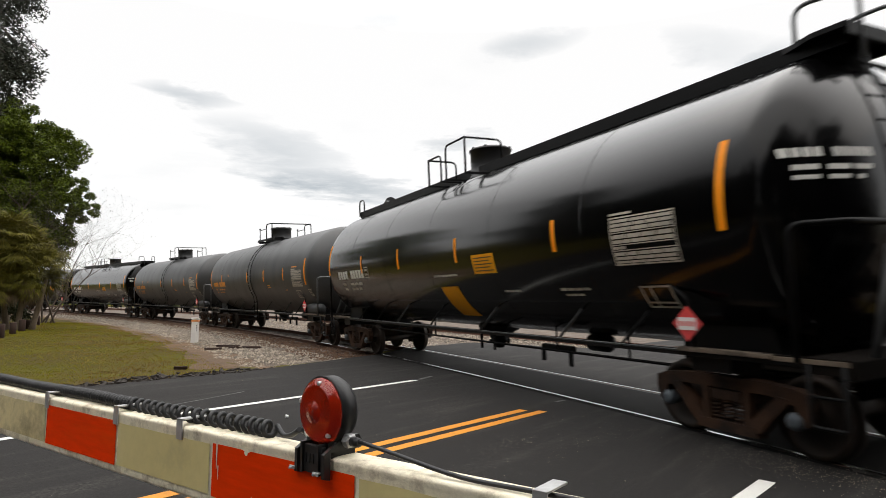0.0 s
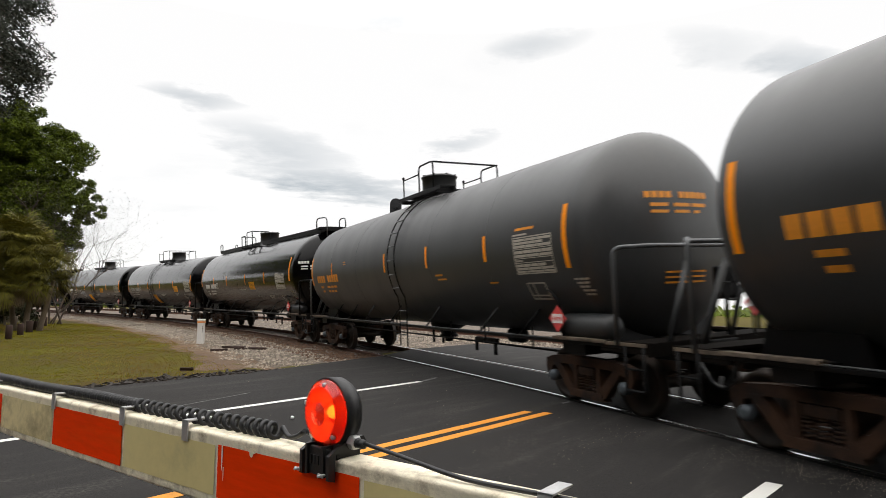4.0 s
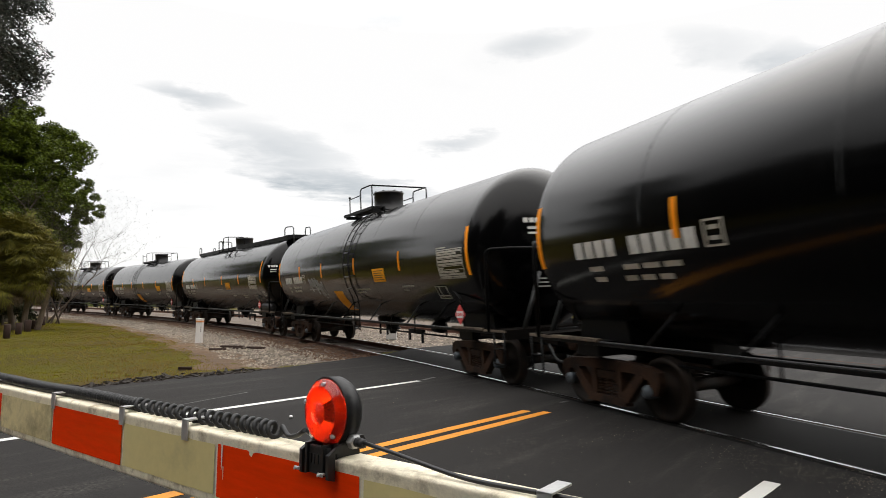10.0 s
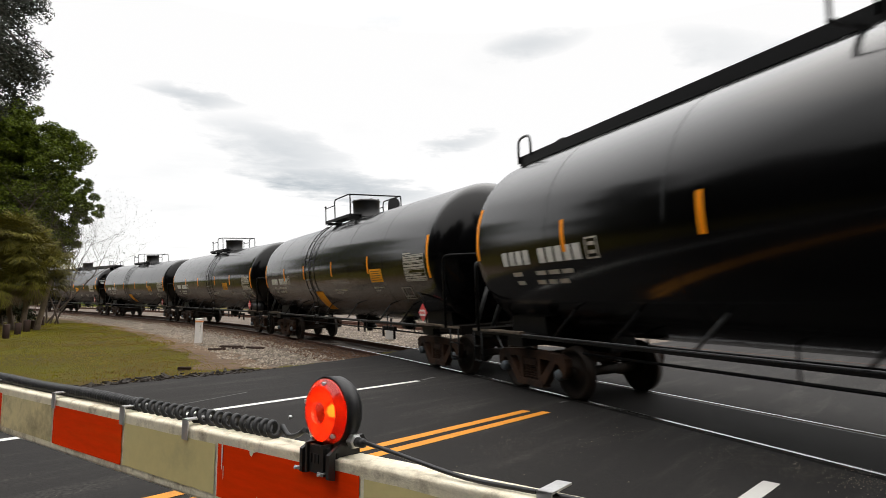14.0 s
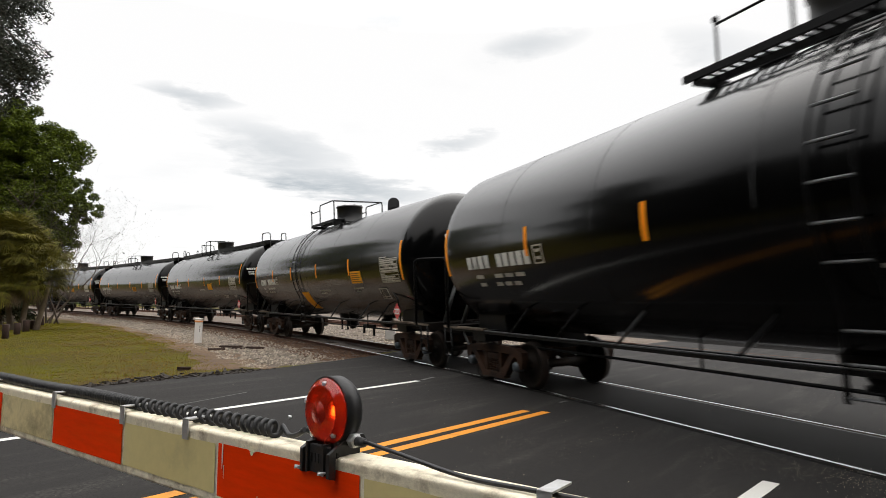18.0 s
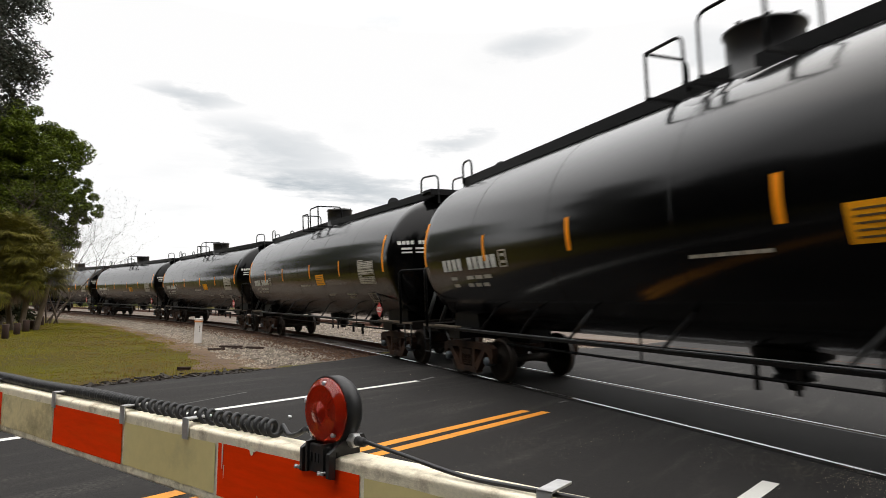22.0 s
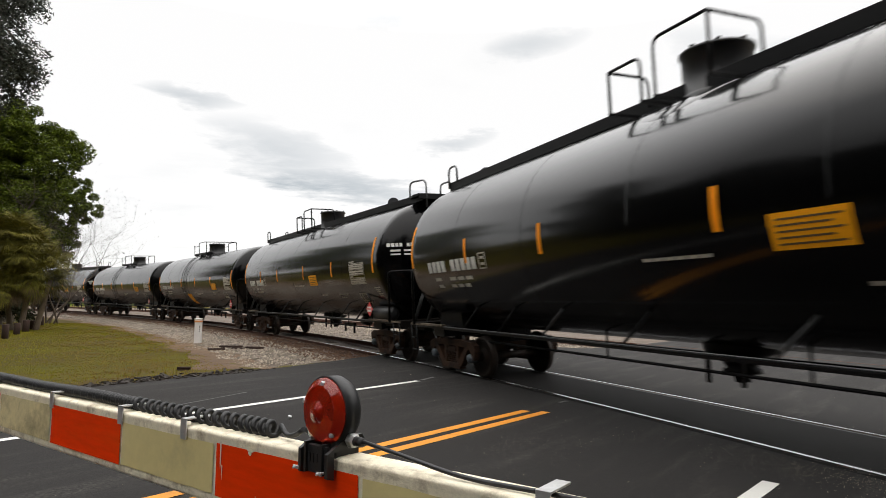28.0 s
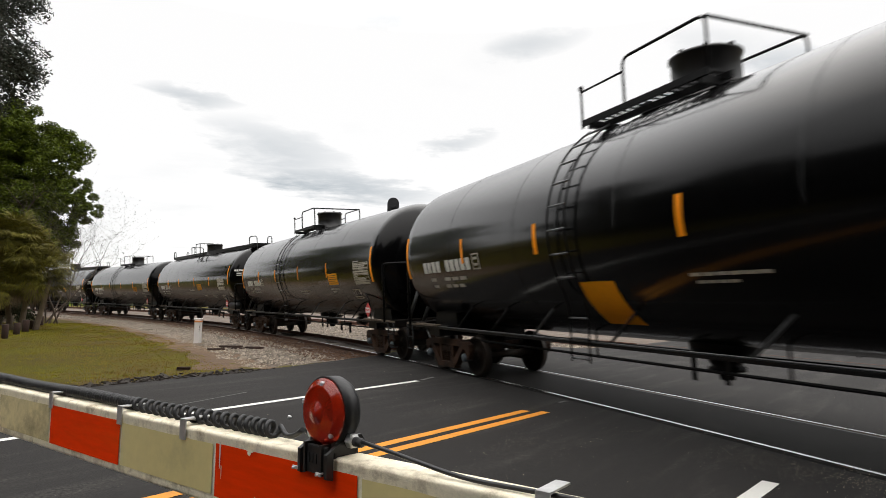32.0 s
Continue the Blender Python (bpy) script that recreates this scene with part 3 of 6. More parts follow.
def bogie_template():
    """One freight bogie: cast side frames, springs, bolster, two wheelsets."""
    root = thing("tank_car")
    body = bmesh.new()
    box(body, (0, 0, 0.62), (0.42, 2.0, 0.26), bevel=0.03)
    tube(body, [(0, 0, 0.7), (0, 0, 0.86)], 0.19, 14)
    bogie = part("bogie", body, M_TRUCK, root, "rusty cast-steel freight bogie")
    for side in (-1, 1):
        y0, y1 = side * 0.98, side * 1.12
        bm = bmesh.new()
        # top chord with its lowered ends, sloping struts, bottom tie
        prism(bm, [(-1.12, 0.60), (-1.10, 0.74), (-0.92, 0.80), (-0.55, 0.83), (-0.2, 0.84), (0.2, 0.84), (0.55, 0.83), (0.92, 0.80), (1.10, 0.74), (1.12, 0.60), (1.06, 0.42),
                   (0.96, 0.42), (0.92, 0.62), (0.60, 0.69), (-0.60, 0.69), (-0.92, 0.62), (-0.96, 0.42), (-1.06, 0.42)], y0, y1)
        for sx in (-1, 1):
            prism(bm, [(sx * 0.86, 0.68), (sx * 0.70, 0.70), (sx * 0.28, 0.30), (sx * 0.34, 0.20), (sx * 0.46, 0.24)], y0 + 0.004 * side, y1 + 0.01 * side)
            prism(bm, [(sx * 0.34, 0.70), (sx * 0.24, 0.70), (sx * 0.24, 0.30), (sx * 0.34, 0.30)], y0 + 0.006 * side, y1 - 0.004 * side)
        prism(bm, [(-0.44, 0.18), (0.44, 0.18), (0.40, 0.30), (-0.40, 0.30)], y0, y1 + 0.02 * side)
        part("side_frame", bm, M_TRUCK, bogie)
        for x in (-0.16, 0.0, 0.16):
            bm = bmesh.new()
            pts = [(x + 0.065 * math.cos(a), side * 1.03 + 0.065 * math.sin(a), 0.30 + 0.24 * a / (2 * math.pi * 5)) for a in np.arange(0, 2 * math.pi * 5, 0.6)]
            tube(bm, pts, 0.017, 5)
            part("coil_spring", bm, M_TRUCK, bogie, "rusty coil spring")
        bm = bmesh.new()
        box(bm, (0, side * 1.03, 0.61), (0.42, 0.18, 0.13), bevel=0.02)
        part("bolster_end", bm, M_TRUCK, bogie)
        for sx in (-1, 1):
            bm = bmesh.new()
            lathe(bm, [(side * 0.97, 0.09), (side * 1.13, 0.098), (side * 1.16, 0.085), (side * 1.18, 0.04)], "y", 14, (sx * AXLE, 0, WHEEL_R))
            part("bearing_cap", bm, M_CAP, bogie, "blue-grey axle bearing cap")
    for sx in (-1, 1):
        bm = bmesh.new()
        tube(bm, [(0, -1.0, 0), (0, 1.0, 0)], 0.085, 12)
        for y in (-1, 1):
            lathe(bm, [(y * 0.70, 0.10), (y * 0.715, 0.15), (y * 0.735, 0.30), (y * 0.69, 0.385), (y * 0.69, WHEEL_R + 0.025), (y * 0.72, WHEEL_R + 0.02),
                       (y * 0.735, WHEEL_R), (y * 0.82, WHEEL_R - 0.004), (y * 0.82, 0.385), (y * 0.775, 0.36), (y * 0.755, 0.18), (y * 0.80, 0.14), (y * 0.80, 0.10)], "y", 36)
        ws = part("wheelset", bm, M_WHEEL, bogie, "dark steel axle with two solid wheels")
        ws.location = (sx * AXLE, 0, WHEEL_R)
        bm = bmesh.new()
        box(bm, (sx * (AXLE + 0.0) - sx * 0.50, 0, 0.40), (0.10, 1.5, 0.12), bevel=0.02)
        part("brake_beam", bm, M_TRUCK, bogie)
    return root, bogie


def tank_patch(bm, x0, x1, z0, z1, zc, R, side=-1, lift=0.006, skew=0.0, rows=6):
    """A thin piece of paint or tape that follows the tank's curve. skew: how far its lower edge lies along the tank."""
    grid = []
    for i in range(rows + 1):
        z = z0 + (z1 - z0) * i / rows
        a = math.asin(max(-0.999, min(0.999, (z - zc) / R)))
        y, zz = side * (R + lift) * math.cos(a), zc + (R + lift) * math.sin(a)
        sk = skew * (1 - i / rows)
        grid.append([bm.verts.new((x0 + sk, y, zz)), bm.verts.new((x1 + sk, y, zz))])
    for A, B in zip(grid, grid[1:]):
        bm.faces.new((A[0], A[1], B[1], B[0]) if side < 0 else (A[1], A[0], B[0], B[1]))
    return bm


def text_bars(bm, x0, x1, z0, z1, zc, R, rnd, side=-1, char=0.17, gap=0.05, skip=()):
    """Unreadable lettering: a row of short bars."""
    x, i = x0, 0
    while x + char <= x1 + 1e-6:
        if i not in skip:
            tank_patch(bm, x, x + char, z0, z1, zc, R, side, 0.005, 0, 2)
        x += char + gap
        i += 1
    return bm


def head_x(y, z, zc, R, X, depth):
    """How far out the domed head reaches."""
    q = 1 - (y * y + (z - zc) ** 2) / (R * R)
    return X + depth * math.sqrt(max(q, 0))


def head_bar(bm, y0, y1, z0, z1, zc, R, X, depth, end=1):
    vs = []
    k = max(2, int((y1 - y0) / 0.12))
    for i in range(k + 1):
        y = y0 + (y1 - y0) * i / k
        for z in (z0, z1):
            vs.append(bm.verts.new((end * (head_x(y, z, zc, R, X, depth) + 0.012), end * y, z)))
        if i:
            q = vs[-4:]
            bm.faces.new((q[0], q[2], q[3], q[1]))
    return bm


def tank_car(kind, rnd, graffiti=False, slant=True, tapes=(), label_x=0.0, tank_air=False):
    """kind A: full-length top walkway; B: centre platform with a side ladder; G: older faded grey car."""
    root, bogie = bogie_template()
    grey = kind == "G"
    paint, steel, deco = (M_GREY, M_BLACKSTEEL, M_ORANGEDECAL) if grey else (M_BLACK, M_BLACKSTEEL, M_DECAL)
    R, X, depth = (1.715, 7.50, 0.76) if grey else (1.745, 7.85, 0.75)
    zc = (4.505 if grey else 4.575) - R
    top = zc + R
    Xr, deep = (7.42, 0.62) if grey else (7.70, 0.60)

    def shell_end(e, y, z):
        return head_x(y, z, zc, R, X, depth) if e > 0 else head_x(y, z, zc, R, Xr, deep)

    b2 = copy_part_tree(bogie, root)
    bogie.location.x, b2.location.x = HALF, -HALF
    # tank
    bm = bmesh.new()
    prof = [(-Xr - deep * math.cos(a), R * math.sin(a)) for a in np.linspace(0.02, math.pi / 2, 14)]
    seams = [-X + 2 * X * i / 6 for i in range(1, 6)]
    prof.append((-Xr + 0.25, R))
    prof += [(q, R) for q in np.linspace(-X + 0.8, X - 0.8, 18)]
    prof.append((X - 0.25, R))
    prof += [(X + depth * math.cos(a), R * math.sin(a)) for a in np.linspace(math.pi / 2, 0.02, 14)]
    lathe(bm, prof, "x", 72, (0, 0, zc))
    part("tank", bm, paint, root, "faded grey steel tank shell" if grey else "glossy black steel tank shell")
    for q in seams:
        bm = bmesh.new()
        lathe(bm, [(q - 0.012, R - 0.01), (q - 0.010, R + 0.0015), (q, R + 0.003), (q + 0.010, R + 0.0015), (q + 0.012, R - 0.01)], "x", 72, (0, 0, zc))
        part("weld_seam", bm, paint, root)
    # centre sill ends, saddles, draft gear
    for e in (-1, 1):
        bm = bmesh.new()
        box(bm, (e * 7.2, 0, 0.98), (3.1, 0.56, 0.36), bevel=0.02)
        part("stub_sill", bm, steel, root)
        bm = bmesh.new()
        prism(bm, [(e * 6.4, 1.10), (e * 7.7, 1.10), (e * 7.5, zc - 0.85), (e * 6.6, zc - 0.85)], -1.05, 1.05)
        part("saddle", bm, steel, root)
        bm = bmesh.new()
        prism(bm, [(e * 6.75, 0.92), (e * 7.3, 0.92), (e * 7.3, 1.14), (e * 6.75, 1.14)], -1.38, 1.38)
        part("body_bolster", bm, steel, root)
        bm = bmesh.new()
        box(bm, (e * 8.44, 0, 1.17), (0.50, 2.90, 0.045))
        for y in (-1.43, 1.43):
            box(bm, (e * 8.22, y, 1.12), (0.95, 0.05, 0.16))
        box(bm, (e * 8.68, 0, 1.10), (0.05, 2.90, 0.18))
        part("end_platform", bm, M_DECK, root, "grimy steel end platform")
        bm = bmesh.new()
        tube(bm, [(e * 8.5, 0, 0.86), (e * 8.9, 0, 0.86)], 0.10, 10)
        box(bm, (e * 8.98, 0.02, 0.86), (0.30, 0.26, 0.28), bevel=0.05)
        part("coupler", bm, M_TRUCK, root, "rusty knuckle coupler")
        bm = bmesh.new()
        tube(bm, rounded([(e * 8.6, -0.45, 0.95), (e * 8.85, -0.42, 0.55), (e * 9.07, -0.35, 0.50), (e * 9.09, -0.3, 0.66)], 0.1), 0.028, 8)
        part("air_hose", bm, M_RUBBER, root)
        # safety rail round the end
        bm = bmesh.new()
        zt = 2.78 if kind == "B" else 2.54
        tube(bm, rounded([(e * 8.2, -1.55, 1.15), (e * 8.2, -1.55, zt), (e * 8.62, -1.2, zt), (e * 8.62, 1.2, zt), (e * 8.2, 1.55, zt), (e * 8.2, 1.55, 1.15)], 0.14), 0.034, 8)
        part("end_handrail", bm, M_PIPE if grey else steel, root, "tubular steel end handrail")
        for y in (-1.46, 1.46):
            bm = bmesh.new()
            tube(bm, rounded([(e * 8.60, y, 1.14), (e * 8.60, y, 0.52), (e * 8.25, y, 0.52), (e * 8.25, y, 1.14)], 0.05), 0.022, 6)
            tube(bm, [(e * 8.60, y, 0.82), (e * 8.25, y, 0.82)], 0.018, 6)
            part("stirrup_step", bm, steel, root)
        for y in (-e,):
            # placard on its bracket
            px, pz = (7.10, 1.46) if kind == "B" else (6.86, 1.49)
            bm = bmesh.new()
            tube(bm, rounded([(e * px, y * 1.44, 1.12), (e * px, y * 1.50, 1.78), (e * (px - 0.30), y * 1.50, 1.98)], 0.08), 0.022, 6)
            part("placard_bracket", bm, steel, root)
            bm = bmesh.new()
            c, d, yy = Vector((e * px, 0, pz)), 0.215, y * 1.535
            f = [(c.x - d, yy, c.z), (c.x, yy, c.z - d), (c.x + d, yy, c.z), (c.x, yy, c.z + d)]
            prism(bm, [(a[0], a[2]) for a in f], yy, yy + y * 0.012)
            pl = part("placard", bm, M_PLACARD, root, "red diamond hazard placard with a white band")
            bm = bmesh.new()
            box(bm, (c.x, yy + y * 0.016, c.z), (0.27, 0.006, 0.15))
            part("white_band", bm, M_PLACARDW, pl)
            for q in range(4):
                bm = bmesh.new()
                box(bm, (c.x - 0.09 + 0.06 * q, yy + y * 0.021, c.z), (0.035, 0.004, 0.06))
                part("print_bar", bm, M_PLACARD, pl)
        # diagonal post behind the end rail
        for y in (-0.55, 0.75):
            bm = bmesh.new()
            tube(bm, [(e * 8.64, y - 0.45, 1.18), (e * 8.62, y, 2.3)], 0.045, 6)
            part("end_brace", bm, M_GREYSTEEL, root, "dull grey diagonal brace")
        for y in (-1, 1):
            bm = bmesh.new()
            box(bm, (e * 7.25, y * 1.44, 1.175), (1.25, 0.12, 0.05), bevel=0.01)
            part("sill_cover", bm, M_DUSTY, root, "dust-covered sill plate over the bogie")
            bm = bmesh.new()
            box(bm, (e * 8.25, y * 1.462, 1.16), (0.80, 0.02, 0.05), bevel=0.006)
            part("sill_edge", bm, M_DUSTY, root)
        # placard on the end, facing out
        if e < 0:
            continue
        bm = bmesh.new()
        tube(bm, [(e * 8.69, e * 0.75, 1.15), (e * 8.69, e * 0.75, 1.55)], 0.02, 6)
        part("placard_bracket", bm, steel, root)
        bm = bmesh.new()
        box(bm, (0, 0, 0), (0.012, 0.30, 0.30), Matrix.Translation((e * 8.715, e * 0.75, 1.66)) @ Matrix.Rotation(radians(45), 4, "X"))
        pl = part("placard", bm, M_PLACARD, root, "red diamond hazard placard with a white band")
        bm = bmesh.new()
        box(bm, (e * 8.726, e * 0.75, 1.66), (0.006, 0.30, 0.12))
        part("white_band", bm, M_PLACARDW, pl)
    # brake gear on the leading end
    bm = bmesh.new()
    pts = [(8.66, 0.35 + 0.27 * math.cos(a), 1.98 + 0.27 * math.sin(a)) for a in np.linspace(0, 2 * math.pi, 20)[:-1]]
    tube(bm, pts, 0.018, 6, closed=True)
    for a in (0, 1.57, 3.14, 4.71):
        tube(bm, [(8.64, 0.35, 1.98), (8.66, 0.35 + 0.26 * math.cos(a), 1.98 + 0.26 * math.sin(a))], 0.012, 5)
    part("hand_brake_wheel", bm, steel, root, "spoked hand brake wheel")
    bm = bmesh.new()
    box(bm, (8.55, 0.35, 1.98), (0.14, 0.42, 0.5), bevel=0.05)
    tube(bm, [(8.55, 0.35, 1.75), (8.55, 0.35, 1.15)], 0.03, 6)
    part("hand_brake_box", bm, steel, root)
    bm = bmesh.new()
    if tank_air:
        lathe(bm, [(6.70, 0.06), (6.74, 0.18), (6.82, 0.21), (7.78, 0.21), (7.86, 0.18), (7.90, 0.06)], "x", 18, (0, -1.25, 1.36))
        part("air_reservoir", bm, M_GREYSTEEL if grey else M_HATCH, root, "dusty black air reservoir cylinder")
        bm = bmesh.new()
        for r in range(5):
            text_bars(bm, 7.50 - 0.03 * r, 7.80 - 0.02 * r, 1.86 + 0.06 * r, 1.892 + 0.06 * r, zc, R, rnd, -1, 0.10 + 0.03 * (r % 2), 0.015)
        tagged(part("brake_stencil", bm, M_DECALDIM, root, "small slanting stencil over the reservoir"), kind="stuff")
    else:
        lathe(bm, [(6.1, 0.05), (6.15, 0.17), (6.9, 0.17), (6.95, 0.05)], "x", 16, (0, 0.75, 0.95))
        part("air_reservoir", bm, M_BLACKSTEEL, root)
    # side rails, rods and braces
    for y in (-1, 1):
        bm = bmesh.new()
        box(bm, (0, y * 1.45, 1.12), (16.4, 0.026, 0.048), bevel=0.005)
        part("side_rail", bm, steel, root, "black steel sill rail along the side")
        bm = bmesh.new()
        tube(bm, [(-8.2, y * 1.45, 1.158), (8.2, y * 1.45, 1.158)], 0.011, 6)
        part("grab_rail", bm, M_PIPE, root, "worn grey rod along the sill rail")
        for i, x in enumerate((-5.6, -4.1, -2.6, -0.6, 1.7, 4.2, 5.6)):
            bm = bmesh.new()
            tube(bm, [(x, y * 1.45, 1.14), (x + 0.42, y * 1.22, 1.66)], 0.022, 6)
            part("rail_brace", bm, M_GREYSTEEL if i in (2, 4, 5) else steel, root)
    for y, z, r in ((-0.72, 0.82, 0.024), (0.5, 0.86, 0.03)):
        bm = bmesh.new()
        tube(bm, [(-6.4, y, z), (6.4, y, z)], r, 6)
        part("brake_pipe", bm, steel, root)
    for x in (-4.2, -1.8, 1.6, 3.2, 5.0):
        bm = bmesh.new()
        tube(bm, [(x, -0.72, 0.80), (x, -0.72, 1.30)], 0.02, 5)
        part("pipe_hanger", bm, steel, root)
    bm = bmesh.new()
    box(bm, (3.1, -0.62, 0.86), (0.9, 0.10, 0.10), bevel=0.02)
    box(bm, (3.45, -0.62, 0.72), (0.06, 0.06, 0.34))
    box(bm, (2.65, -0.62, 0.74), (0.06, 0.06, 0.30))
    lathe(bm, [(3.7, 0.04), (3.72, 0.15), (4.15, 0.15), (4.2, 0.04)], "x", 14, (0, -0.35, 0.98))
    part("brake_rigging", bm, steel, root)
    bm = bmesh.new()
    lathe(bm, [(1.2, 0.50), (1.0, 0.46), (0.90, 0.26), (0.80, 0.20), (0.78, 0.25), (0.72, 0.25), (0.70, 0.12), (0.60, 0.10)], "z", 16, (0.1, 0, 0))
    for x in (-0.18, 0.38):
        box(bm, (x, -0.32, 0.82), (0.05, 0.05, 0.46))
    part("bottom_outlet", bm, steel, root, "bottom outlet valve with its skid")
    # top fittings
    dc = {"A": 0.05, "B": 0.10, "G": -0.12}[kind]
    bm = bmesh.new()
    lathe(bm, [(top - 0.14, 0.56), (top + 0.0, 0.50), (top + 0.02, 0.475), (top + 0.58, 0.475), (top + 0.585, 0.505), (top + 0.62, 0.505), (top + 0.66, 0.42)], "z", 32, (dc, 0, 0))
    dome = part("protective_housing", bm, M_HATCH if not grey else M_GREYSTEEL, root, "round steel valve housing")
    bm = bmesh.new()
    box(bm, (0, 0, 0), (0.05, 0.05, 0.05))
    bolt = part("lid_bolt", bm, steel, dome)
    bolt.location = (dc + 0.46, 0, top + 0.64)
    for a in np.arange(0.7854, 6.28, 0.7854):
        again(bolt, dome, Matrix.Translation((dc + 0.46 * math.cos(a), 0.46 * math.sin(a), top + 0.64)))
    bm = bmesh.new()
    lathe(bm, [(top - 0.05, 0.22), (top + 0.16, 0.22), (top + 0.17, 0.25), (top + 0.22, 0.25), (top + 0.24, 0.15)], "z", 18, ((-2.2 if kind == "A" else -0.95), 0, 0))
    part("manway", bm, steel, root, "bolted round manway cover")
    pad = bmesh.new()
    for sx in range(33):
        a = 2 * math.pi * sx / 32
        for r, up in ((0.55, 0.030), (0.98, 0.018), (1.02, -0.01)):
            xx, yy = dc + r * math.cos(a), r * 1.15 * math.sin(a)
            pad.verts.new((xx, yy, zc + math.sqrt(R * R - yy * yy) + up))
    pad.verts.ensure_lookup_table()
    for sx in range(32):
        for j in range(2):
            k = 3 * sx + j
            pad.faces.new((pad.verts[k], pad.verts[k + 1], pad.verts[k + 4], pad.verts[k + 3])).smooth = True
    bmesh.ops.recalc_face_normals(pad, faces=pad.faces)
    part("reinforcing_pad", pad, paint, root, "raised steel pad round the housing")
    zp = top + 0.03
    if kind == "A":
        bm = bmesh.new()
        for y in (-0.42, 0.42):
            box(bm, (0.10, y, zp + 0.045), (16.4, 0.04, 0.20))
        for x in np.arange(-8.0, 8.3, 0.22):
            box(bm, (x, 0, zp + 0.14), (0.17, 0.80, 0.02))
        part("top_walkway", bm, steel, root, "narrow black steel walkway along the tank's top")
        for x in (-7.0, -5.0, -3.2, 2.6, 4.6, 6.4):
            bm = bmesh.new()
            box(bm, (x, 0, zp - 0.06), (0.08, 0.86, 0.16))
            part("walkway_bracket", bm, steel, root)
        for e, xe in ((1, 8.12), (-1, -8.08)):
            bm = bmesh.new()
            if e > 0:
                outline = [(xe - 0.55, -0.44), (xe - 0.1, -0.62), (xe + 0.31, -0.62), (xe + 0.31, 0.50), (xe - 0.1, 0.50), (xe - 0.55, 0.44)]
                prism(bm, outline, zp + 0.07, zp + 0.13)
                for v in bm.verts:
                    v.co = Vector((v.co.x, v.co.z, v.co.y))
                bmesh.ops.recalc_face_normals(bm, faces=bm.faces)
                box(bm, (xe + 0.30, -0.06, zp + 0.05), (0.04, 1.12, 0.14))
                part("walkway_end", bm, steel, root, "flared black end plate of the walkway")
                bm = bmesh.new()
                lathe(bm, [(-0.30, 0.30), (-0.27, 0.34), (0.10, 0.34)], "z", 24, (xe - 0.20, 0, zp - 0.02))
                part("walkway_support", bm, steel, root, "round support drum on the tank's end")
            else:
                box(bm, (xe, 0, zp + 0.045), (0.05, 0.80, 0.20))
                part("walkway_end", bm, steel, root)
            for y in (-0.58, 0.46) if e > 0 else (-0.46, 0.46):
                bm = bmesh.new()
                a, b, turn = (xe - 0.30, xe + 0.31, 0.20 if y < 0 else 0.0) if e > 0 else (xe + 0.46, xe - 0.03, 0.0)
                tube(bm, rounded([(a, y, zp + 0.1), (a, y, zp + 0.53), (b, y + turn, zp + 0.53), (b, y + turn, zp - 0.25 if e > 0 else zp)], 0.18), 0.026, 8)
                part("grab_hoop", bm, M_PIPE, root, "tubular grab hoop")
        # ladder down the head
        for e in (1, -1):
            bm = bmesh.new()
            for y in (-0.22, 0.38):
                pts = [(e * (shell_end(e, y, z) + 0.10), y, z) for z in np.linspace(zp + 0.1, 2.2, 14)] + [(e * 8.64, y, 1.2)]
                tube(bm, pts, 0.022, 6)
            part("ladder_stile", bm, steel, root)
            for z in np.arange(1.5, zp, 0.32):
                bm = bmesh.new()
                xx = e * (shell_end(e, 0.08, z) + 0.10) if z > 2.2 else e * 8.64
                tube(bm, [(xx, -0.22, z), (xx, 0.38, z)], 0.016, 6)
                part("ladder_rung", bm, steel, root)
    else:
        xp = -0.28 if kind == "B" else 0.5
        bm = bmesh.new()
        for y in (-0.95, -0.55, 0.55, 0.95):
            box(bm, (xp, y, zp - 0.02), (2.55, 0.05, 0.09))
        for x in np.arange(xp - 1.25, xp + 1.3, 0.16):
            for y in (-0.75, 0.75):
                box(bm, (x, y, zp + 0.03), (0.07, 0.40, 0.02))
        for x in (xp - 1.1, xp + 1.1):
            box(bm, (x, 0, zp - 0.08), (0.08, 1.9, 0.10))
        part("top_platform", bm, steel, root, "grated platform round the valve housing")
    # rails round the housing
    span = {"B": (-1.0 if label_x else -1.55, 0.98), "G": (-0.43, 1.40)}.get(kind)
    hi, y0 = zp + 0.70, 0.95
    if kind == "A":
        # two bent rails beside the walkway, on brackets, that run along it and then across
        zs = top - 0.14
        for x in (-0.80, -0.15, 0.10, 1.0):
            bm = bmesh.new()
            box(bm, (x, -0.83, zs), (0.05, 0.82, 0.05))
            part("rail_bracket", bm, steel, root)
        for xa, xb, y1, ht in ((-0.80, -0.15, -0.48, 5.05), (1.0, 0.10, -0.30, 5.20)):
            for q in ([(xb, -1.22, zs), (xb, -1.22, ht), (xa, -1.22, ht)], [(xa, -1.22, ht), (xa, y1, ht), (xa, y1, zp)]):
                bm = bmesh.new()
                tube(bm, rounded(q, 0.14), 0.022, 8)
                part("platform_handrail", bm, steel, root)
            bm = bmesh.new()
            tube(bm, [(xa, -1.22, zs - 0.03), (xa, -1.22, ht)], 0.024, 8)
            part("rail_post", bm, steel, root)
    else:
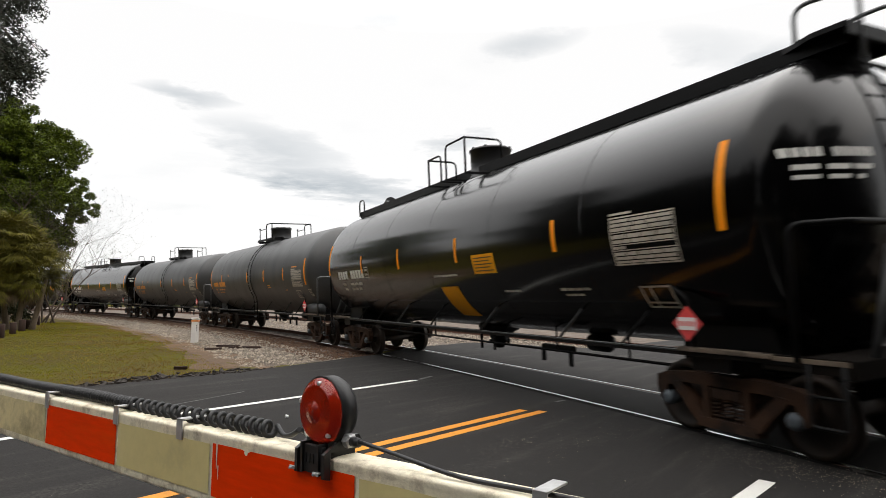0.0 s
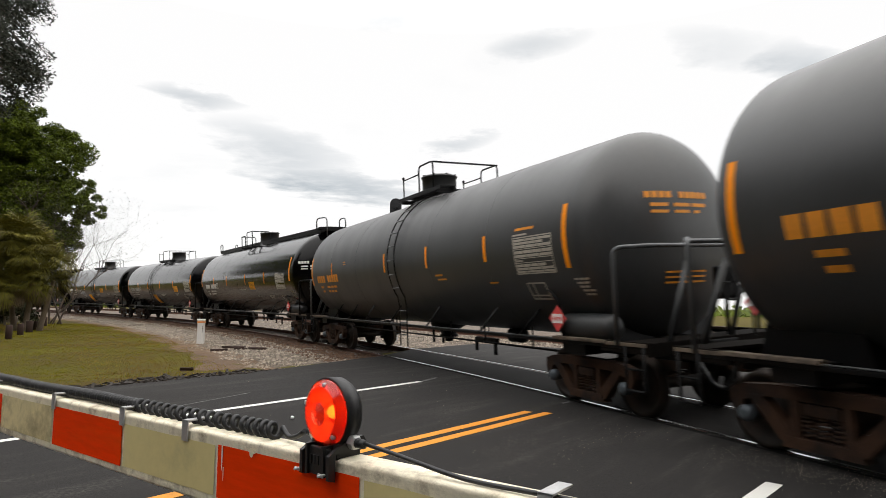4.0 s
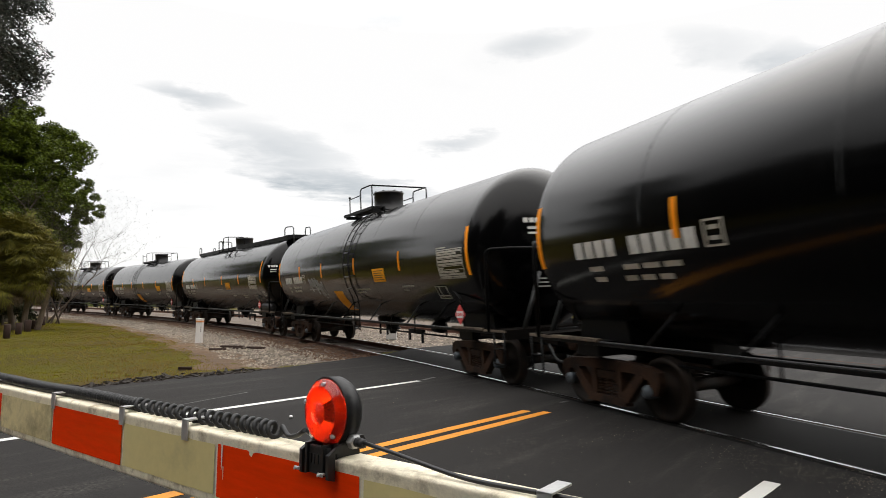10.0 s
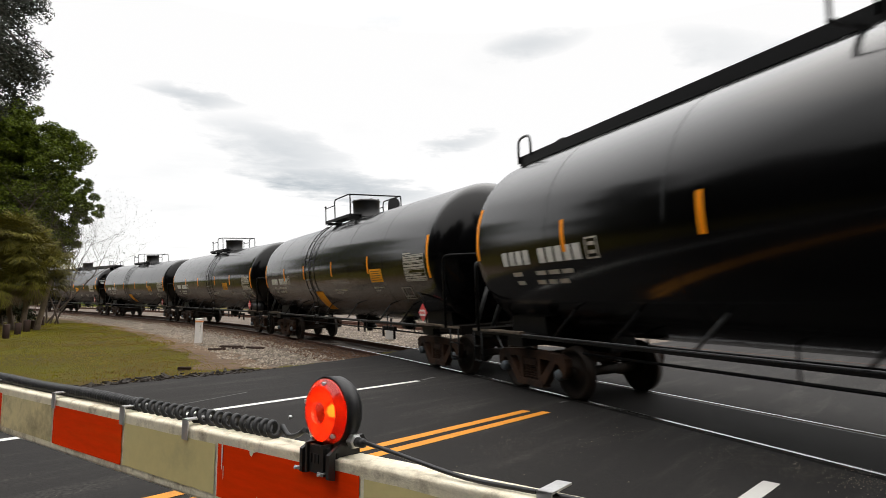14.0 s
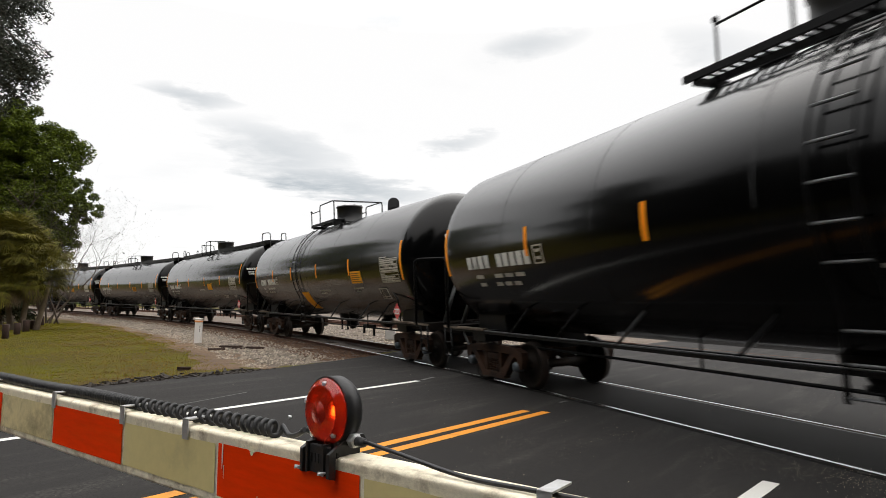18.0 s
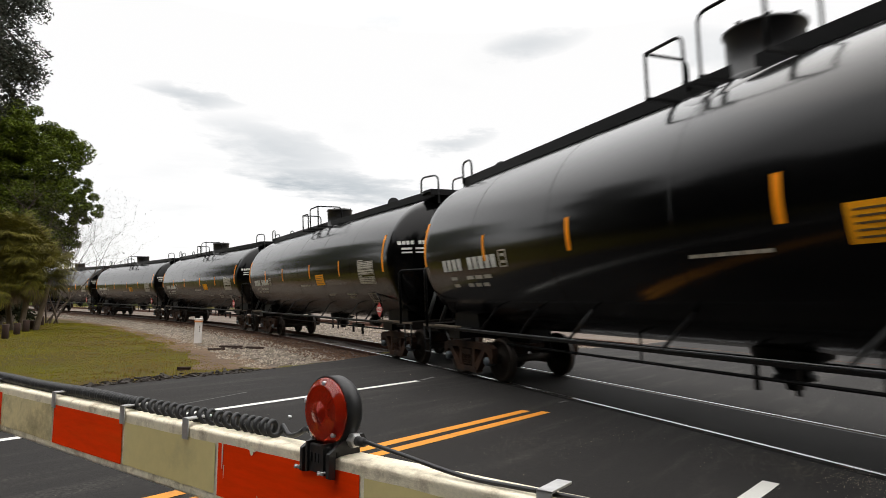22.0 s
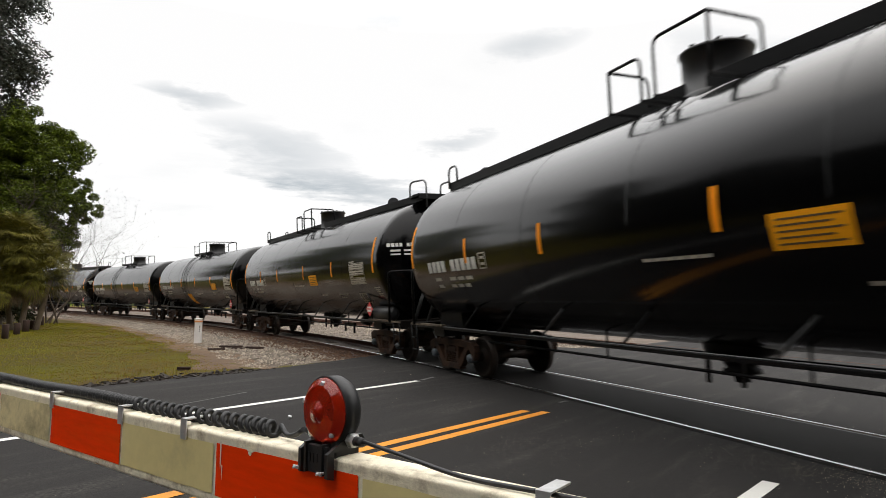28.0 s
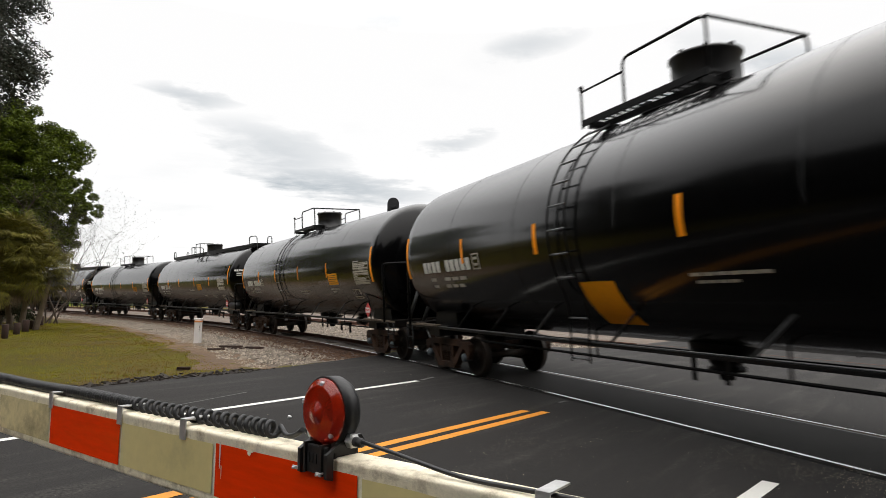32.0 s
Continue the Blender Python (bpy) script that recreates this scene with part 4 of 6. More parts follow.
        for y in (-y0, y0):
            bm = bmesh.new()
            tube(bm, rounded([(span[0] + 1.0, y, zp), (span[0] + 1.0, y, hi), (span[1], y, hi), (span[1], y, zp)], 0.14), 0.022, 8)
            tube(bm, [(span[0], y, zp + 0.50), (span[0] + 1.0, y, zp + 0.50)], 0.017, 6)
            part("platform_handrail", bm, steel, root)
            bm = bmesh.new()
            tube(bm, [(span[0], y, zp - 0.1), (span[0], y, zp + 0.55)], 0.020, 8)
            lathe(bm, [(zp + 0.52, 0.02), (zp + 0.54, 0.04), (zp + 0.58, 0.04), (zp + 0.60, 0.02)], "z", 10, (span[0], y, 0))
            part("rail_post", bm, steel, root)
        bm = bmesh.new()
        tube(bm, [(span[1], -y0, hi - 0.02), (span[1], y0, hi - 0.02)], 0.024, 8)
        part("cross_rail", bm, steel, root)
    if kind != "A":
        for side in (-1, 1):
            xl = ((0.62, 1.05) if label_x else (-1.42, -0.97)) if kind == "B" else (0.27, 0.72)
            if side > 0:
                xl = tuple(-q for q in xl)
            for x in xl:
                bm = bmesh.new()
                pts = [(x, side * (R + 0.09) * math.cos(a), zc + (R + 0.09) * math.sin(a)) for a in np.linspace(1.05, -0.55, 16)]
                pts += [(x, side * 1.50, 1.6), (x, side * 1.50, 0.62 if grey else 0.85)]
                tube(bm, pts, 0.017, 6)
                part("ladder_stile", bm, steel, root)
            rung = None
            for a in np.arange(1.0, -0.6, -0.20):
                p = (0, side * (R + 0.09) * math.cos(a), zc + (R + 0.09) * math.sin(a))
                if rung is None:
                    bm = bmesh.new()
                    tube(bm, [(xl[0], 0, 0), (xl[1], 0, 0)], 0.017, 6)
                    rung = part("ladder_rung", bm, M_PIPE, root)
                    rung.location = p
                else:
                    again(rung, root, Matrix.Translation(p))
            for z in (1.5, 1.2, 0.9):
                again(rung, root, Matrix.Translation((0, side * 1.50, z)))
    # tape and lettering, on both sides
    ends = 7.58 if kind == "A" else (7.79 if kind == "B" else 7.34)
    inner = tapes or {"A": (-4.75, -2.05, 1.37, 4.30), "B": (-4.63, -1.93, 1.12, 4.19), "G": (-4.9, -0.18, 2.38, 4.95)}[kind]
    for side in (-1, 1):
        f = -side
        for x in ((-ends, ends) if grey else (-f * (7.66 if kind == "A" else 7.70), f * ends)):
            bm = bmesh.new()
            tank_patch(bm, x - 0.055, x + 0.055, 2.54 if kind == "A" else 2.29, 3.54 if kind == "A" else 3.29, zc, R, side)
            part("reflective_stripe", bm, M_STRIPE, root, "orange-yellow reflective tape")
        for x in inner:
            bm = bmesh.new()
            tank_patch(bm, f * x - 0.05, f * x + 0.05, 2.51, 3.00, zc, R, side)
            part("reflective_stripe", bm, M_STRIPE, root, "orange-yellow reflective tape")
        xl = label_x or {"A": 1.98, "B": 4.30}.get(kind)
        if xl:
            a, b = sorted((f * xl, f * (xl + 0.80)))
            bm = bmesh.new()
            tank_patch(bm, a, b, 2.26, 2.62, zc, R, side)
            lab = part("warning_label", bm, M_LABEL, root, "yellow warning label with rows of print")
            bm = bmesh.new()
            for r in range(5):
                tank_patch(bm, a + 0.07, b - 0.07 - 0.1 * (r % 2), 2.305 + 0.06 * r, 2.325 + 0.06 * r, zc, R, side, 0.010, 0, 1)
            tagged(part("print", bm, M_LABELINK, lab), kind="stuff")
        if slant and kind != "G":
            q = 0.30 if kind == "A" else -1.08
            a, b = sorted((f * q, f * (q + 0.78)))
            bm = bmesh.new()
            tank_patch(bm, a, b, 1.40, 2.04, zc, R, side, 0.006, 0, 10)
            lab = part("lower_label", bm, M_LABEL, root, "large yellow label on the tank's lower curve")
        # data block: frame and rows of print
        a, b = sorted((f * (5.83 if kind == "A" else 5.92 if grey else 6.5), f * (6.95 if kind == "A" else 7.02 if grey else 7.6)))
        bm = bmesh.new()
        tank_patch(bm, a, b, 2.855, 2.875, zc, R, side, 0.006, 0, 1)
        tank_patch(bm, a, b, 2.235, 2.255, zc, R, side, 0.006, 0, 1)
        for x in (a, b - 0.02):
            tank_patch(bm, x, x + 0.02, 2.255, 2.855, zc, R, side, 0.006, 0, 4)
        for z in (2.425, 2.50, 2.66):
            tank_patch(bm, a, b, z, z + 0.012, zc, R, side, 0.006, 0, 1)
        for r, (z, hh) in enumerate(((2.262, 0.032), (2.307, 0.042), (2.362, 0.046), (2.525, 0.046), (2.588, 0.052), (2.685, 0.046), (2.745, 0.042), (2.800, 0.040))):
            text_bars(bm, a + 0.03, b - 0.02, z, z + hh, zc, R, rnd, side, (0.25, 0.335, 0.20, 0.34)[r % 4], 0.014)
        text_bars(bm, a + 0.03, a + 0.3, 2.447, 2.485, zc, R, rnd, side, 0.06, 0.02)
        tank_patch(bm, a, a + 0.42, 2.90, 2.93, zc, R, side, 0.006, 0, 1)
        tagged(part("data_block", bm, M_DECALDIM, root, "block of small stencilled data"), kind="stuff")
        # reporting mark, as plain bars
        a = f * -6.72 if side < 0 else 4.3
        for i in range(10):
            if i != 4:
                bm = bmesh.new()
                q = a + 0.243 * i
                tank_patch(bm, q, q + 0.19, 2.38, 2.62, zc, R, side, 0.005, 0, 3)
                part("character", bm, deco, root)
        bm = bmesh.new()
        text_bars(bm, a + 0.25, a + 2.2, 2.19, 2.26, zc, R, rnd, side, 0.30, 0.08, (1,))
        text_bars(bm, a + 0.30, a + 2.1, 2.04, 2.11, zc, R, rnd, side, 0.24, 0.09, (1,))
        tagged(part("small_lettering", bm, M_ORANGEDECAL if grey else M_DECALDIM, root), kind="stuff")
        if not grey:
            bm = bmesh.new()
            q = a + 2.5
            for x in (q, q + 0.26):
                tank_patch(bm, x, x + 0.03, 2.37, 2.68, zc, R, side, 0.005, 0, 3)
            tank_patch(bm, q, q + 0.29, 2.655, 2.68, zc, R, side, 0.0055, 0, 1)
            tank_patch(bm, q, q + 0.29, 2.37, 2.395, zc, R, side, 0.0055, 0, 1)
            for z in (2.44, 2.56):
                tank_patch(bm, q + 0.07, q + 0.22, z, z + 0.05, zc, R, side, 0.005, 0, 1)
            part("framed_plate", bm, M_DECALDIM, root, "small framed stencil panel")
            bm = bmesh.new()
            for x, wd, z, two in (((0.16, 1.15, 2.25, 0), (2.75, 0.60, 1.90, 0), (4.40, 0.83, 1.91, 1)) if kind == "A" else ((1.06, 1.13, 2.05, 1), (4.32, 0.80, 2.09, 1))):
                x = f * x if side < 0 else f * x - wd
                text_bars(bm, x, x + wd, z, z + 0.04, zc, R, rnd, side, 0.16, 0.02)
                if two:
                    text_bars(bm, x + 0.06, x + wd * 0.6, z - 0.085, z - 0.05, zc, R, rnd, side, 0.13, 0.02)
            tagged(part("small_print", bm, M_DECALDIM, root), kind="stuff")
        if grey:
            for x, wd, z, hh in ((2.73, 0.34, 2.31, 0.04), (2.80, 0.40, 2.22, 0.035), (5.99, 0.55, 2.99, 0.045), (-3.68, 0.24, 2.95, 0.03), (-3.68, 0.24, 2.88, 0.03), (4.9, 0.3, 2.1, 0.03)):
                bm = bmesh.new()
                tank_patch(bm, *sorted((f * x, f * (x + wd))), z, z + hh, zc, R, side, 0.006, 0, 1)
                part("orange_mark", bm, deco, root)
        # framed holder low on the side
        bm = bmesh.new()
        a, b = sorted((f * 6.10, f * 6.62))
        z0 = 1.67 if kind == "A" else 1.80
        for z in (z0, z0 + 0.06, z0 + 0.27):
            tank_patch(bm, a, b, z, z + 0.025, zc, R, side, 0.02, 0, 1)
        for x in (a, a + 0.16, b - 0.03):
            tank_patch(bm, x, x + 0.03, z0 + 0.025, z0 + 0.27, zc, R, side, 0.02, 0, 2)
        part("card_holder", bm, M_DECALDIM, root, "small framed card holder")
    for e in (-1, 1):
        bm = bmesh.new()
        hd = (zc, R, X, depth, e) if e > 0 else (zc, R, Xr, deep, e)
        ya, dz, pitch = (-1.55, -0.075, 0.098) if kind == "A" else (-0.80, 0.0, 0.128)
        for i in range(10):
            if i != 4:
                head_bar(bm, ya + pitch * i, ya + pitch * i + pitch * 0.78, 3.30 + dz, 3.40 + dz, *hd)
        for z, hh, cols in ((3.165, 0.055, ((0.02, 0.27), (0.36, 0.62), (0.66, 0.90))), (3.065, 0.045, ((0.02, 0.27), (0.36, 0.60), (0.68, 0.78)))):
            for c0, c1 in cols:
                head_bar(bm, ya + 0.05 + pitch * 10 * c0, ya + 0.05 + pitch * 10 * c1, z + dz, z + dz + hh, *hd)
        for z in (2.15, 2.07, 1.99):
            head_bar(bm, -0.48, 0.36, z, z + 0.03, *hd)
        tagged(part("head_lettering", bm, deco, root, "stencilled marks on the tank's end"), kind="stuff")
    if graffiti:
        bm = bmesh.new()
        for i in range(15):
            x = -3.6 + 0.105 * i + rnd.uniform(-0.03, 0.03)
            hgt = rnd.uniform(0.25, 0.55)
            z1 = 2.47 - 0.022 * max(i - 7, 0) + rnd.uniform(-0.05, 0.08)
            tank_patch(bm, x, x + rnd.uniform(0.06, 0.12), z1 - hgt, z1, zc, R, -1, 0.004 + 0.0004 * i, rnd.uniform(0.08, 0.3), 5)
        tank_patch(bm, -3.65, -2.3, 2.12, 2.15, zc, R, -1, 0.012, 0, 1)
        part("graffiti", bm, M_GRAFFITI, root, "scrawl of silver spray paint")
    return root


def copy_part_tree(ob, root):
    """A second copy of a part with its pieces under the same thing."""
    made = {}
    for o in (ob, *ob.children_recursive):
        c = o.copy()
        scene.collection.objects.link(c)
        made[o] = c
        c.parent = made.get(o.parent, root)
    return made[ob]


KINDS = "AAGGABBABBBAAAAABBABABBA"      # from the car ahead of the first one in view
LENGTH = {"A": 18.208, "B": 18.3475, "G": 18.013}
LABELS = {"A": "black railway tank car with full-length top walkway", "B": "black tank car with centre platform, side ladder",
          "G": "faded grey railway tank car with orange lettering"}
# cars whose tapes and labels sit elsewhere, and one that stands back in its couplings
ODD = {1: "a", 6: "c", 9: "d"}
TAPES = {"a": (-4.43, -1.69, 1.35, 4.58), "c": (-4.6, -1.9, 1.26, 4.47), "d": (-4.4, -1.58, 1.90, 4.58)}
LABEL_X = {"c": 2.68, "d": 3.27}
SLACK = {7: 0.16, 1: 0.03, 4: -0.06}
CARS = []


def build_train():
    rnd = random.Random(5)
    first = {}
    off = 0.0
    for i, k in enumerate(KINDS):
        if i:
            off += (LENGTH[KINDS[i - 1]] + LENGTH[k]) / 2
        key = ODD.get(i, k) + ("g" if i == 6 else "") + ("s" if (k == "A" and i == 1) or (k == "B" and i in (5, 8, 10, 16)) or i == 6 else "") + ("r" if i in (2, 3, 4, 7, 9, 15, 18, 20) else "")
        if key in first:
            car = copy_thing(first[key], Matrix.Identity(4))
        else:
            car = tank_car(k, rnd, graffiti="g" in key, slant="s" in key, tapes=TAPES.get(key[0], ()), label_x=LABEL_X.get(key[0], 0.0), tank_air="r" in key)
            first[key] = car
            tagged(car, LABELS[k] + (" and silver graffiti" if "g" in key else " and lower yellow label" if "s" in key else ""), "tank car", "tank cars of the train")
        CARS.append((car, off + SLACK.get(i, 0.0)))
    shift = (LENGTH[KINDS[0]] + LENGTH[KINDS[1]]) / 2
    return [(c, o - shift) for c, o in CARS]


def run(t):
    """Distance of the train's reference car along the track at t seconds."""
    q = t / 32.0
    return 6.8181 + 263.480 * q + 20.9817 * q * q - 4.8889 * q ** 3


def car_matrix(c):
    a, b = track(c - HALF), track(c + HALF)
    x = (b - a).normalized()
    y = Vector((-x.y, x.x, 0)).normalized()
    z = x.cross(y)
    th = math.atan2(CANT, GAUGE)
    y2 = y * math.cos(th) + z * math.sin(th)
    z2 = x.cross(y2)
    m = Matrix((x, y2, z2)).transposed().to_4x4()
    m.translation = (a + b) / 2 + Vector((0, 0, CANT / 2))
    return m, math.atan2(x.y, x.x)


def train_motion(train):
    times = [0.5 * i for i in range(65)]
    for car, off in train:
        walk(car, [(t, car_matrix(run(t) - off)[0]) for t in times])
        for b in car.children:
            if not b.name.startswith("bogie"):
                continue
            e = 1 if b.location.x > 0 else -1
            rows = []
            for t in (0.0, 4.0, 8.0, 12.0, 16.0, 20.0, 24.0, 28.0, 32.0):
                c = run(t) - off
                yaw = heading(c + e * HALF) - car_matrix(c)[1]
                rows.append((t, pose(e * HALF, 0, 0, 0, 0, math.degrees(yaw))))
            walk(b, rows)
            for w in b.children:
                if w.name.startswith("wheelset"):
                    x = w.location.x
                    rows, a, last = [], 0.0, None
                    for i in range(481):
                        t = i / 15
                        c = run(t) - off
                        if -42 < c < 26 or i in (0, 480):
                            if last is not None and -42 < last < 26:
                                a += (c - last) / WHEEL_R
                            rows.append((t, pose(x, 0, WHEEL_R, 0, math.degrees(a), 0)))
                        last = c if -42 < c < 26 else None
                    walk(w, rows)
# ---- crossing gate ----
ARM_O, ARM_A, ARM_RISE = Vector((-1.108, 1.761, 1.328)), -0.644, 0.0162
STRIPE = 0.406
PIVOT = 9.2 * STRIPE


def build_gate():
    """The lowered gate: arm with striped sheets, lamp, coiled cord, and its mast beside the camera."""
    m = Matrix.Translation(ARM_O) @ Matrix.Rotation(ARM_A, 4, "Z") @ Matrix.Rotation(-math.atan(ARM_RISE), 4, "Y")
    pivot = m @ pose(PIVOT, 0.03, 0)
    arm = thing("crossing_gate_arm", pivot, label="lowered red and white striped crossing gate arm with a warning lamp", category="gate arm")

    def loc(bm):
        bmesh.ops.translate(bm, vec=(-PIVOT, -0.03, 0), verts=bm.verts)
        return bm

    # beam
    bm = bmesh.new()
    rings = []
    for x in np.arange(-2.6, 5.0, 0.014):
        ring = []
        for j, (y, z) in enumerate(((0.0055, -0.127), (0.004, -0.122), (0.004, -0.112), (0.004, -0.10), (0.004, -0.05), (0.004, 0.0), (0.0035, 0.005), (0.003, 0.010), (0.004, 0.0135), (0.009, 0.0165),
                                    (0.03, 0.017), (0.056, 0.0165), (0.062, 0.012), (0.062, -0.121), (0.056, -0.127))):
            chip = noise.noise((x * 26, j * 3.1, 2)) + 0.6 * noise.noise((x * 80, j * 5.7, 4))
            k = 0.0011 if j in (0, 1, 2, 6, 7, 8, 9) else 0.0003
            ring.append(bm.verts.new((x, y - k * chip * (0.6 if j in (9, 0) else 1), z + (0.0007 * chip if j in (1, 6, 7, 8, 9) else 0))))
        rings.append(ring)
    for A, B in zip(rings, rings[1:]):
        for j in range(15):
            bm.faces.new((A[j], A[(j + 1) % 15], B[(j + 1) % 15], B[j]))
    bm.faces.new(rings[0])
    bm.faces.new(rings[-1][::-1])
    bmesh.ops.recalc_face_normals(bm, faces=bm.faces)
    part("beam", loc(bm), M_ARMWHITE, arm, "weathered white wooden beam, paint flaking", smooth=True)
    # paint drips and a chip on the red sheet
    for u0, u1, z0, z1, mat in ((0.827, 0.832, -0.062, 0.001, M_DRIP), (0.834, 0.837, -0.078, -0.045, M_DRIP), (0.912, 0.945, -0.008, 0.001, M_ARMWHITE), (0.920, 0.932, -0.015, -0.006, M_ARMWHITE),
                                (0.946, 0.949, -0.1, -0.086, M_DRIP)):
        bm = bmesh.new()
        up, dn = [], []
        for j in range(9):
            x = u0 + (u1 - u0) * j / 8
            q = math.sin(math.pi * j / 8) ** 0.5
            up.append(bm.verts.new((x, 0.0005, z1)))
            dn.append(bm.verts.new((x, 0.0005, z1 + (z0 - z1) * max(q, 0.15) * (0.85 + 0.15 * noise.noise((x * 300, z0 * 90, 1))))))
        for j in range(8):
            bm.faces.new((dn[j], dn[j + 1], up[j + 1], up[j]))
        part("paint_drip", loc(bm), mat, arm, "dried white paint drip")
    for i in range(-6, 11):
        bm = bmesh.new()
        x0 = i * STRIPE
        k = 10
        top, bot = [], []
        for j in range(k + 1):
            inset = 0.0005 if i % 2 == 0 else 0.010
            x = x0 + inset + (STRIPE - 2 * inset) * j / k
            edge = 0.0006 * noise.noise((x * 40, 0, 3)) if i % 2 == 0 else 0.0025 * noise.noise((x * 30, 0, 1)) - 0.003
            top.append(bm.verts.new((x, 0.002, edge - 0.004)))
            bot.append(bm.verts.new((x, 0.002, -0.109 - edge * 0.6)))
        for j in range(k):
            bm.faces.new((bot[j], bot[j + 1], top[j + 1], top[j]))
        part("red_stripe" if i % 2 == 0 else "white_stripe", loc(bm), M_SHEETRED if i % 2 == 0 else M_SHEETOLD if i < 0 else M_SHEETWHITE, arm, "red-orange reflective sheet" if i % 2 == 0 else "stained cream sheet, its paint peeling" if i < 0 else "cream reflective sheet")
    # clips over the top edge
    for x in (0.0, 0.405, 0.69, 1.56, 2.55, -0.5):
        bm = bmesh.new()
        box(bm, (x, 0.0, 0.010), (0.022, 0.003, 0.044))
        box(bm, (x, 0.030, 0.0305), (0.022, 0.063, 0.003))
        part("cable_clip", loc(bm), M_ALU, arm, "bent aluminium cable clip")
    # coiled cord: tight at the far end, loose towards the lamp
    bm = bmesh.new()
    pts, x, a = [], -1.3, 0.0
    while x < 0.955:
        pitch = 0.0105 if x < 0.01 else 0.0145 if x < 0.405 else 0.031 if x < 0.85 else 0.022
        r = 0.0115 if x < 0.405 else 0.0135
        sag = 0.0015 * math.sin(x * 9)
        pts.append((x, 0.040 + r * math.cos(a), 0.0325 + r * math.sin(a) + sag))
        a += 0.52
        x += pitch * 0.52 / (2 * math.pi)
    pts += rounded([pts[-1], (0.985, 0.042, 0.024), (1.02, 0.036, 0.032), (1.045, 0.030, 0.046)], 0.015)[1:]
    tube(bm, pts, 0.0052, 6)
    part("coiled_cord", loc(bm), M_RUBBER, arm, "black coiled rubber cord")
    bm = bmesh.new()
    tube(bm, rounded([(1.205, 0.022, 0.046), (1.26, 0.02, 0.041), (1.42, 0.018, 0.021), (1.56, 0.022, 0.023), (2.2, 0.03, 0.022), (3.0, 0.03, 0.021), (3.7, 0.03, 0.021)], 0.05), 0.0036, 8)
    part("straight_cable", loc(bm), M_RUBBER, arm, "black rubber cable")
    # lamp
    lamp = lamp_body(arm, loc)
    return arm, lamp


LAMP_X, LAMP_Z, LAMP_R = 1.125, 0.0895, 0.0575


